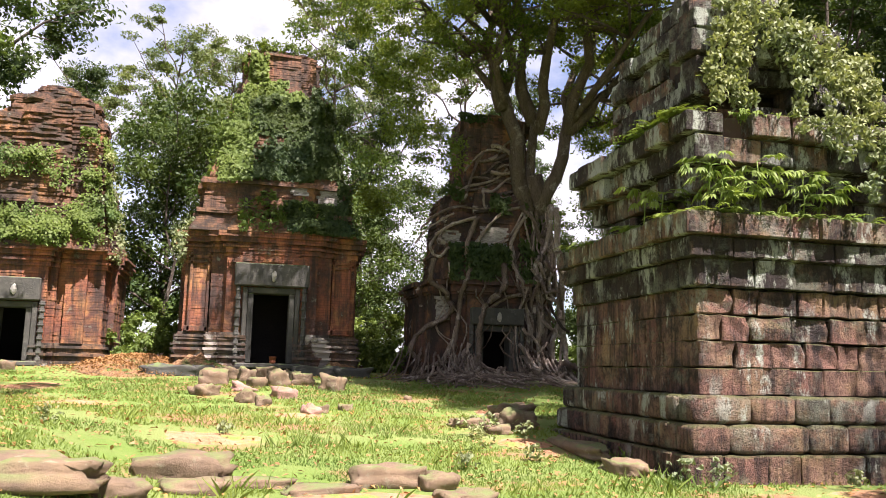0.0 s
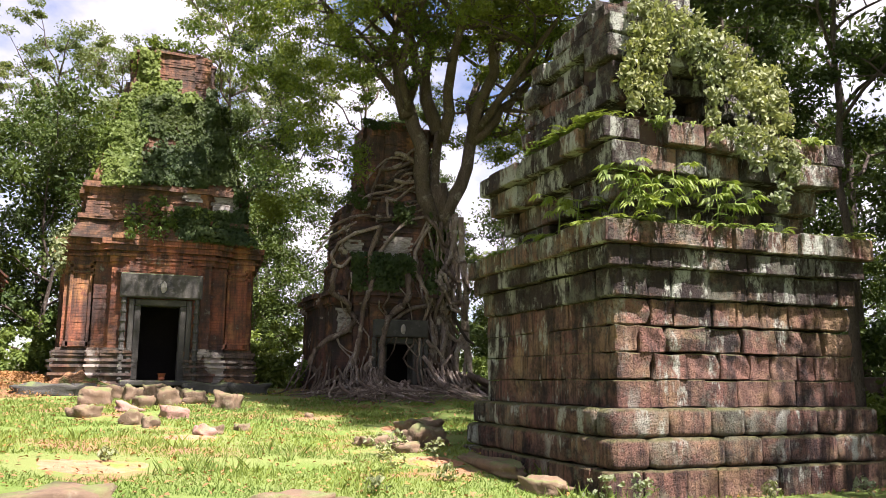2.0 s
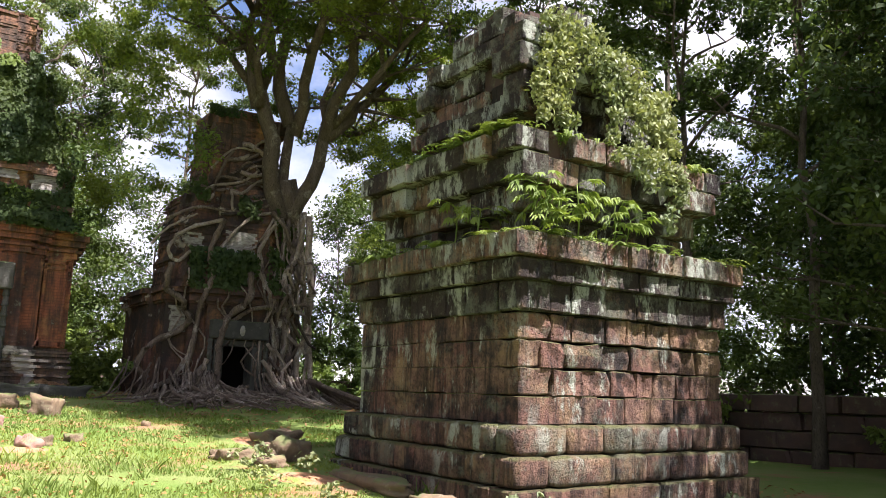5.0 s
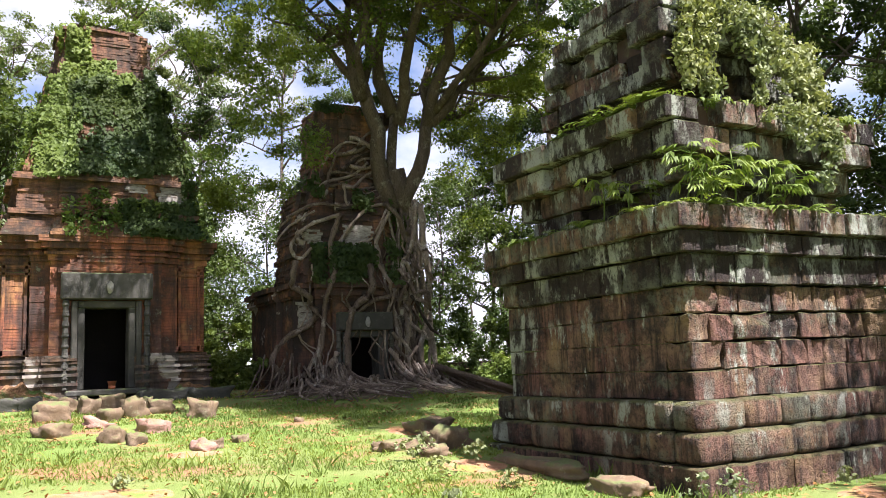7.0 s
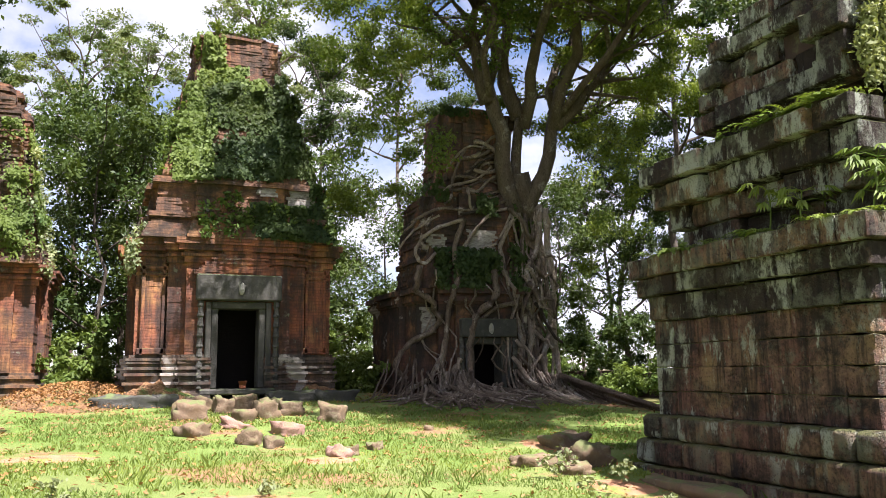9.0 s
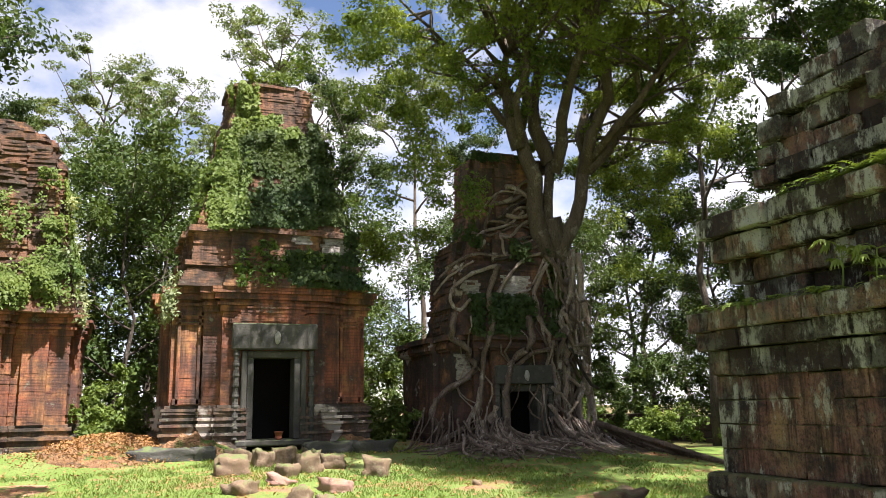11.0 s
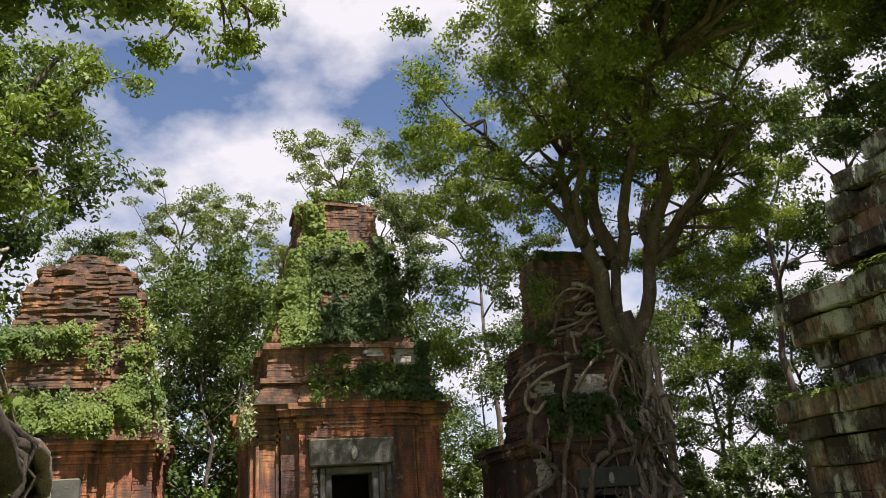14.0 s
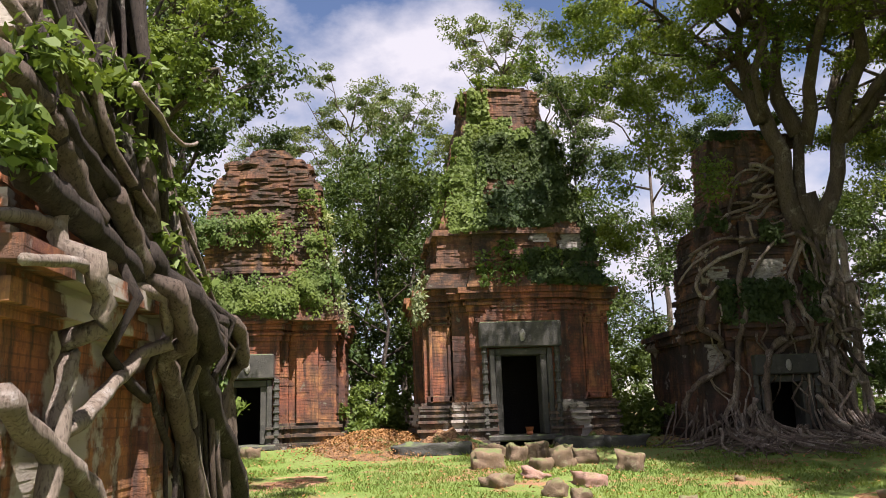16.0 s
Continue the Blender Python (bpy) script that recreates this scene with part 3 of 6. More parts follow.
def tower_b():
    cx, yf, w, d = -2.53, 22.62, 2.42, 4.9
    cy = yf + d / 2
    z0, dh, dw = 1.44, 1.88, 0.475
    t = thing("brick_tower", "red brick temple tower half covered in creeper, dark open doorway", "ruined tower", (0, 0, 0), "row of brick towers")
    base = [(1.0, 1.36, 0.28), (1.36, 1.52, 0.14), (1.52, 1.6, 0.2), (1.6, 1.74, 0.12), (1.74, 1.82, 0.2), (1.82, 1.9, 0.1), (1.9, 1.98, 0.17), (1.98, 2.06, 0.08), (2.06, 2.14, 0.14), (2.14, 2.24, 0.05)]
    top = [(4.42, 4.52, 0.06), (4.52, 4.62, 0.13), (4.62, 4.72, 0.07), (4.72, 4.84, 0.2), (4.84, 4.98, 0.27)]
    door_top = z0 + dh
    low = lambda z: plan(cx, yf, w - 0.1, d, 1.22, 1.62, dw + 0.15 if z < door_top + 0.16 else 0, profile(z, base))
    high = lambda z: plan(cx, yf, w - 0.1, d, 1.22, 1.62, 0, profile(z, top))
    part("base_moulding", courses("base_moulding", low, 1.0, 2.24, 0.07, M_BRICK_GREY, 0.02, 0.06, 1), t, "moulded grey-red brick base")
    part("wall", courses("wall", low, 2.24, door_top + 0.16, 0.07, M_BRICK, 0.005, 0.0, 2), t, "smooth orange-red brick wall")
    part("upper_wall", courses("upper_wall", high, door_top + 0.16, 4.98, 0.07, M_BRICK, 0.007, 0.02, 3), t, "stained red brick wall")
    lt = door_frame(t, cx, yf, z0, dw, dh, 1.0, 0.62)
    # raised pilaster strips on the wings
    for s in (-1, 1):
        for a, b, pr in ((1.72, 2.18, 0.07),):
            xa, xb = sorted((cx + s * a, cx + s * b))
            part("pilaster", courses("pilaster", lambda z, xa=xa, xb=xb: [(xa, yf + 0.34), (xb, yf + 0.34), (xb, yf + 0.5), (xa, yf + 0.5)], 2.24, 4.42, 0.07, M_BRICK, 0.004, 0.0, 4 + s), t, "flat brick pilaster")
    # stepped gable over the lintel
    for i in range(6):
        ww = 1.1 - i * 0.14
        part("gable_course", courses("gable_course", lambda z, ww=ww: [(cx - ww, yf - 0.16), (cx + ww * 0.9, yf - 0.16), (cx + ww * 0.9, yf + 0.2), (cx - ww, yf + 0.2)], lt + i * 0.1, lt + i * 0.1 + 0.1, 0.05, M_BRICK, 0.03, 0.02, 20 + i), t)
    tiers = ((4.98, 5.5, 2.30, 1.95, 0.16), (5.5, 5.62, 2.1, 2.1, 0.05), (5.62, 6.34, 1.95, 1.9, 0.05), (6.34, 6.5, 2.05, 2.0, 0.1), (6.5, 7.4, 1.85, 1.6, 0.22),
             (7.4, 8.3, 1.6, 1.4, 0.2), (8.3, 9.55, 1.35, 1.12, 0.14), (9.3, 9.75, 1.12, 1.06, 0.12), (9.75, 10.5, 1.0, 0.98, 0.06), (10.5, 10.8, 1.02, 0.7, 0.16))
    for i, (za, zb, wa, wb, worn) in enumerate(tiers):
        part("tier", courses("tier", lambda z, za=za, zb=zb, wa=wa, wb=wb: square(cx, cy - 0.3, wa + (wb - wa) * (z - za) / (zb - za)), za, zb, 0.07, M_BRICK_UP, 0.02, worn, 40 + i), t, "weathered dark brick tier")
    face = cy - 0.3 - 1.95 - 0.02
    plaster_patch(t, cx + 1.1, cx + 1.85, 5.86, 6.34, face - 0.02, 7)
    plaster_patch(t, cx + 0.35, cx + 0.9, 6.12, 6.34, face - 0.17, 8)
    # panel frames beside the doorway: narrow strips, base and capital
    for s in (-1, 1):
        for a, b, za, zb in ((1.66, 1.74, 2.24, 4.4), (2.12, 2.2, 2.24, 4.4), (1.6, 2.26, 4.24, 4.34), (1.6, 2.26, 4.1, 4.17), (1.6, 2.26, 2.26, 2.4)):
            xa, xb = sorted((cx + s * a, cx + s * b))
            part("panel_frame", box_mesh("panel_frame", xa, xb, yf + 0.29, yf + 0.44, za, zb, M_BRICK, 0.012), t, "brick panel moulding")
    part("niche_panel", box_mesh("niche_panel", cx - 0.32, cx + 0.32, cy - 0.3 - 1.12, cy - 0.3 - 0.9, 9.72, 10.32, M_BRICK, 0.02), t, "red brick false door panel")
    return t


def tower_a():
    cx, yf, w, d = -9.28, 23.9, 2.3, 4.6
    cy = yf + d / 2
    z0, dh, dw = 1.36, 1.42, 0.34
    t = thing("brick_tower", "crumbling brown brick temple tower with creepers and open doorway", "ruined tower", (0, 0, 0), "row of brick towers")
    base = [(1.1, 1.4, 0.22), (1.4, 1.5, 0.1), (1.5, 1.58, 0.18), (1.58, 1.7, 0.08), (1.7, 1.78, 0.14), (1.78, 1.86, 0.05)]
    top = [(3.95, 4.05, 0.06), (4.05, 4.13, 0.13), (4.13, 4.22, 0.07), (4.22, 4.32, 0.16), (4.32, 4.42, 0.24)]
    low = lambda z: plan(cx, yf, w - 0.1, d, 0.8, 1.0, dw + 0.15 if z < z0 + dh + 0.16 else 0, profile(z, base))
    high = lambda z: plan(cx, yf, w - 0.1, d, 0.8, 1.0, 0, profile(z, top))
    part("base_moulding", courses("base_moulding", low, 1.1, 1.86, 0.07, M_BRICK_GREY, 0.02, 0.06, 61), t, "moulded brick base")
    part("wall", courses("wall", low, 1.86, z0 + dh + 0.16, 0.07, M_BRICK, 0.006, 0.0, 62), t, "smooth orange-red brick wall")
    part("upper_wall", courses("upper_wall", high, z0 + dh + 0.16, 4.42, 0.07, M_BRICK, 0.008, 0.02, 63), t, "stained red brick wall")
    door_frame(t, cx, yf, z0, dw, dh, 0.68, 0.62)
    for s in (-1, 1):
        xa, xb = sorted((cx + s * 1.2, cx + s * 1.75))
        part("pilaster", courses("pilaster", lambda z, xa=xa, xb=xb: [(xa, yf + 0.3), (xb, yf + 0.3), (xb, yf + 0.5), (xa, yf + 0.5)], 1.86, 3.95, 0.07, M_BRICK, 0.004, 0.0, 64 + s), t, "flat brick pilaster")
    tiers = ((4.42, 5.0, 2.1, 1.85, 0.2), (5.0, 5.7, 1.76, 1.72, 0.08), (5.7, 6.6, 1.7, 1.52, 0.25), (6.6, 7.5, 1.48, 1.4, 0.2), (7.5, 8.4, 1.36, 1.26, 0.3), (8.4, 9.05, 1.18, 0.95, 0.4), (9.05, 9.5, 0.75, 0.4, 0.3))
    for i, (za, zb, wa, wb, worn) in enumerate(tiers):
        part("tier", courses("tier", lambda z, za=za, zb=zb, wa=wa, wb=wb: square(cx + 0.22, cy - 0.3, wa + (wb - wa) * (z - za) / (zb - za)), za, zb, 0.062, M_BRICK_UP, 0.04 if i < 4 else 0.06, worn, 70 + i), t, "crumbling brown brick tier")
    return t


CCX, CYF, CD = 4.58, 24.1, 4.8
# the root-bound tower and its fig are drawn in plan units of their own; this sets them in the row
C_SEAT = Matrix.Translation((-0.494, 0.2565, -0.0675)) @ Matrix.Diagonal((0.905, 0.905, 0.95, 1))
C_TIERS = ((4.2, 5.0, 2.0, 1.92, 0.14), (5.0, 5.15, 1.98, 1.98, 0.07), (5.15, 6.1, 1.86, 1.84, 0.1), (6.1, 6.9, 1.86, 1.7, 0.2), (6.9, 7.2, 1.6, 1.4, 0.2), (7.2, 9.1, 1.28, 1.24, 0.1), (9.1, 9.5, 1.34, 1.26, 0.1), (9.5, 9.8, 1.1, 0.6, 0.1))


C_SLIM = 0.84


def c_half(z):
    """Half width of the root-covered tower at a height."""
    if z < 4.2:
        return 2.1
    for za, zb, wa, wb, _ in C_TIERS:
        if z < zb:
            return C_SLIM * (wa + (wb - wa) * (z - za) / (zb - za))
    return 0.6


def tower_c():
    cx, yf, w, d = CCX, CYF, 2.1, CD
    cy = yf + d / 2
    z0, dh, dw = 1.26, 1.42, 0.42
    t = thing("brick_tower", "dark brick temple tower gripped by fig tree roots, with small doorway", "ruined tower", (0, 0, 0), "row of brick towers")
    top = [(3.75, 3.85, 0.06), (3.85, 3.95, 0.13), (3.95, 4.05, 0.07), (4.05, 4.2, 0.2)]
    base = [(0.9, 1.4, 0.2), (1.4, 1.5, 0.1), (1.5, 1.6, 0.16), (1.6, 1.75, 0.05)]
    low = lambda z: plan(cx + 0.1, yf, w - 0.1, d, 0.95, 1.4, dw + 0.15 if z < z0 + dh + 0.16 else 0, profile(z, base))
    high = lambda z: plan(cx + 0.1, yf, w - 0.1, d, 0.95, 1.4, 0, profile(z, top))
    part("wall", courses("wall", low, 0.9, z0 + dh + 0.16, 0.07, M_BRICK_DARK, 0.01, 0.03, 81), t, "dark stained brick wall")
    part("upper_wall", courses("upper_wall", high, z0 + dh + 0.16, 4.2, 0.07, M_BRICK_DARK, 0.01, 0.03, 82), t, "dark stained brick wall")
    door_frame(t, cx + 0.1, yf, z0, dw, dh, 0.86, 0.5)
    for i, (za, zb, wa, wb, worn) in enumerate(C_TIERS):
        part("tier", courses("tier", lambda z, za=za, zb=zb, wa=wa, wb=wb: square(cx + 0.12 + 0.3 * smoothstep(5.5, 8.5, za), cy - 0.35 - (1 - C_SLIM) * (wa + wb) / 2, C_SLIM * (wa + (wb - wa) * (z - za) / (zb - za))), za, zb, 0.07, M_BRICK_DARK if i < 4 else M_BRICK_UP, 0.03, worn, 90 + i), t, "dark weathered brick tier")
    face = cy - 0.35 - c_half(5.4) / C_SLIM - 0.17
    plaster_patch(t, 4.05, 5.1, 5.0, 5.85, face, 1)
    plaster_patch(t, 2.9, 3.55, 5.3, 5.7, face + 0.14, 2)
    plaster_patch(t, 2.75, 3.3, 3.0, 3.7, yf + 0.36, 3)
    plaster_patch(t, 6.2, 6.6, 2.9, 3.6, yf + 0.36, 4)
    t.matrix_basis = C_SEAT
    return t


def plaster_patch(tower, x0, x1, z0, z1, y, seed):
    """A ragged remnant of lime plaster, broken along the brick courses."""
    rnd = random.Random(seed)
    rows = max(4, round((z1 - z0) / 0.075))
    west, east = [], []
    for i in range(rows):
        bite = 0.16 + 0.3 * abs(i / (rows - 1) - 0.45) * rnd.random()
        xa = x0 + (x1 - x0) * bite * rnd.random()
        xb = x1 - (x1 - x0) * bite * rnd.random()
        za, zb = z0 + (z1 - z0) * i / rows, z0 + (z1 - z0) * (i + 1) / rows
        east += [(xb, za), (xb, zb - 0.004)]
        west += [(xa, za), (xa, zb - 0.004)]
    ring = east + west[::-1]
    n = len(ring)
    v = [(x, y, z) for x, z in ring] + [(x, y + 0.12, z) for x, z in ring]
    f = [tuple(range(n)), tuple(reversed(range(n, 2 * n)))] + [(k, n + k, n + (k + 1) % n, (k + 1) % n) for k in range(n)]
    part("plaster_patch", mesh_of("plaster_patch", v, f, M_PLASTER), tower, "ragged pale lime plaster")


def plaster_material():
    k = Mat("lime_plaster", 0.9)
    c = k.mix(k.ramp(k.noise(5, 9, 0.7, k.scaled(1, 1, 3)), 0.4, 0.6), (0.33, 0.31, 0.27), (0.17, 0.15, 0.12))
    c = k.mix(k.ramp(k.noise(1.0, 8, 0.7, k.scaled(3, 3, 14)), 0.55, 0.62), c, (0.08, 0.06, 0.05))
    k.colour(c)
    k.bump(k.noise(14, 8, 0.7), 0.02, 0.8)
    return k.m


M_PLASTER = plaster_material()


EX, EY = -10.05, 10.0


def tower_e():
    w = 2.35
    t = thing("brick_tower", "orange brick tower with flaking plaster, wrapped in strangler fig roots", "ruined tower", (0, 0, 0))
    def rect(grow):
        return [(EX - w - grow, EY - 2.75 - grow), (EX + w + grow, EY - 2.75 - grow), (EX + w + grow, EY - 0.4), (EX + w + 0.12 + grow, EY - 0.4), (EX + w + 0.12 + grow, EY + 1.0), (EX + w + grow, EY + 1.0), (EX + w + grow, EY + 2.75 + grow), (EX - w - grow, EY + 2.75 + grow)]
    bands = [(0.3, 0.75, 0.2), (0.75, 0.85, 0.1), (2.62, 2.7, 0.06), (2.7, 2.78, 0.13), (2.78, 2.86, 0.08), (2.86, 3.0, 0.22)]
    part("wall", courses("wall", lambda z: rect(profile(z, bands)), 0.3, 3.0, 0.065, M_BRICK_E, 0.006, 0.012, 101), t, "orange brick wall with pale plaster patches")
    for i, (za, zb, wa, wb, worn) in enumerate(((3.0, 3.5, 2.15, 2.0, 0.15), (3.5, 4.6, 1.95, 1.85, 0.08), (4.6, 5.0, 2.0, 1.7, 0.2), (5.0, 6.4, 1.55, 1.3, 0.15), (6.4, 7.4, 1.1, 0.8, 0.2))):
        part("tier", courses("tier", lambda z, za=za, zb=zb, wa=wa, wb=wb: square(EX, EY, wa + (wb - wa) * (z - za) / (zb - za)), za, zb, 0.065, M_BRICK_E, 0.02, worn, 110 + i), t, "orange brick tier with plaster")
    return t


tower_b()
tower_a()
tower_c()
tower_e()


# ---------- trees ----------
def grow_tree(name, label, seed, height, spread, trunk_r, n_leaf, leaf, leaf_mat, bark, bare=0.45, limbs=7, flat=0.6, clump=1.0, lean=0.0, shell=0.55):
    """A tree: tapered trunk with limbs, and a crown of leaf clumps with gaps. Its base is at the origin."""
    rnd, rng = random.Random(seed), np.random.default_rng(seed)
    t = thing(name, label, "tree")
    v, f = [], []
    top = Vector((rnd.uniform(-1, 1) * lean * height, rnd.uniform(-1, 1) * lean * height, height * 0.9))
    stem = bent((0, 0, -0.4), top, 8, 0.035, rnd)
    tube(v, f, stem, [trunk_r * (1.25 if i == 0 else 1 - 0.85 * i / 8) for i in range(9)], 8)
    part("trunk", mesh_of("trunk", v, f, bark, True), t)
    cent, rad = [], []
    for i in range(limbs):
        lv, lf = [], []
        h = bare + (1 - bare) * (i + 0.3) / limbs
        k = min(8, h / 0.9 * 8)
        k0 = int(min(k, 7))
        p = stem[k0].lerp(stem[k0 + 1], min(1, k - k0))
        a = i * 2.4 + rnd.uniform(-0.5, 0.5)
        reach = spread * (0.65 + 0.4 * rnd.random()) * (1.15 - 0.55 * (h - bare) / (1 - bare + 1e-6))
        q = p + Vector((math.cos(a) * reach, math.sin(a) * reach, height * rnd.uniform(0.06, 0.2)))
        r0 = trunk_r * (0.5 - 0.25 * h)
        path = bent(p, q, 5, 0.08, rnd)
        tube(lv, lf, path, [r0 * (1 - 0.8 * j / 5) for j in range(6)], 6)
        for j in range(3):
            s = path[2 + j]
            e = s + Vector((rnd.gauss(0, 1), rnd.gauss(0, 1), rnd.uniform(0.2, 1.0))) * reach * 0.35
            tube(lv, lf, bent(s, e, 3, 0.1, rnd), [r0 * 0.4 * (1 - 0.7 * m / 3) for m in range(4)], 5)
            cent += [e[:], s.lerp(e, 0.6)[:]]
            rad += [clump * rnd.uniform(0.7, 1.3), clump * rnd.uniform(0.5, 0.9)]
        cent.append(q[:])
        rad.append(clump * rnd.uniform(0.8, 1.4))
        part("limb", mesh_of("limb", lv, lf, bark, True), t)
    cent.append(stem[-1][:])
    rad.append(clump * 1.2)
    part("crown", quads_mesh("crown", leaves(cent, rad, n_leaf, leaf, rng, flat, 0.3, shell), leaf_mat), t)
    return t


def forest():
    rnd = random.Random(5)
    kinds = [
        grow_tree("forest_tree", "tall slender forest tree with dark green leaves", 21, 17, 3.2, 0.17, 13500, 0.17, M_LEAF_FAR, M_BARK_DARK, 0.42, 11, 0.6, 0.8),
        grow_tree("forest_tree", "broad forest tree with dense dark foliage", 22, 13, 4.0, 0.2, 17000, 0.18, M_LEAF_FAR, M_BARK_DARK, 0.22, 15, 0.7, 0.95),
        grow_tree("forest_tree", "tall thin tree with sparse pale crown", 23, 20, 4.0, 0.22, 13500, 0.16, M_LEAF_PALE, M_BARK, 0.6, 11, 0.4, 0.8),
        grow_tree("young_tree", "young leafy tree with low branches", 24, 8, 2.4, 0.09, 9000, 0.15, M_LEAF_DEEP, M_BARK_DARK, 0.12, 10, 0.8, 0.95)]
    spots = []
    # behind the towers: a low leafy belt, then a few tall ones
    for x in np.arange(-30, 34, 6.4):
        spots.append((x + rnd.uniform(-1.5, 1.5), rnd.uniform(34, 40), rnd.choice((1, 0, 3, 0)), 0.78))
    for x in np.arange(-36, 60, 10.5):
        spots.append((x + rnd.uniform(-2, 2), rnd.uniform(48, 60), rnd.choice((0, 1)), 0.8))
    # beyond the enclosure wall to the east
    for y in np.arange(4, 34, 5.0):
        spots.append((rnd.uniform(17, 21), y, rnd.choice((0, 1, 1)), 1.05))
        spots.append((rnd.uniform(24, 36), y + 2, rnd.choice((0, 1)), 1.1))
    # broad ones, x 9-15 below y 11: out of view, added for shade
    spots += [(11.2, 17.5, 0, 0.8), (12.6, 25.5, 0, 0.95), (12.5, 3.0, 1, 1.05), (13.2, 7.6, 1, 0.9), (11.8, 5.0, 1, 1.05), (15.0, 10.2, 1, 0.9), (9.8, 0.5, 1, 1.1), (12.6, 11.5, 0, 0.85), (11.5, 14.0, 0, 0.9), (14.0, 6.0, 1, 1.0), (10.5, 3.5, 1, 1.05), (13.5, 1.0, 1, 1.1), (11.8, -1.5, 1, 1.0), (11.0, 6.5, 1, 0.8), (16.0, 13.0, 3, 1.0), (15.8, 22.0, 3, 1.1), (16.4, 5.0, 3, 1.1), (17.0, 11.2, 3, 1.1), (17.8, 7.2, 3, 1.2), (18.4, 20.0, 3, 1.1), (18.0, 24.5, 3, 1.1), (15.6, 26.5, 3, 1.0), (12.0, 33.0, 3, 1.1), (16.0, 33.5, 1, 0.9), (4.5, 33.5, 3, 1.0), (20.0, 5.0, 1, 1.0)]
    for y in (4, 14, 24):
        spots.append((rnd.uniform(-30, -22), y, rnd.choice((0, 1)), 0.9))
    spots += [(-5.9, 29.5, 3, 1.1), (-5.0, 31.5, 1, 0.72), (-6.4, 33.5, 3, 1.2), (0.9, 30.5, 3, 0.9), (0.7, 33.5, 3, 1.1), (1.5, 37, 1, 0.8), (-13.2, 31.0, 1, 1.25), (-15.5, 27, 1, 1.15),
              (-7.6, 46.0, 2, 0.95), (-4.6, 50.0, 2, 0.98), (1.2, 47.0, 2, 1.12), (4.5, 52.0, 2, 1.0), (-12.5, 52.0, 2, 0.9), (9.0, 45.0, 2, 0.9)]
    used = set()
    for x, y, k, s in spots:
        s *= rnd.uniform(0.92, 1.08)
        m = pose(x, y, gz(x, y), 0, 0, rnd.uniform(0, 360))
        if k not in used:
            used.add(k)
            kinds[k].matrix_basis = m @ Matrix.Diagonal((s, s, s, 1))
            continue
        c = copy_thing(kinds[k], m)
        c.scale = (s, s, s * rnd.uniform(0.9, 1.15))


forest()


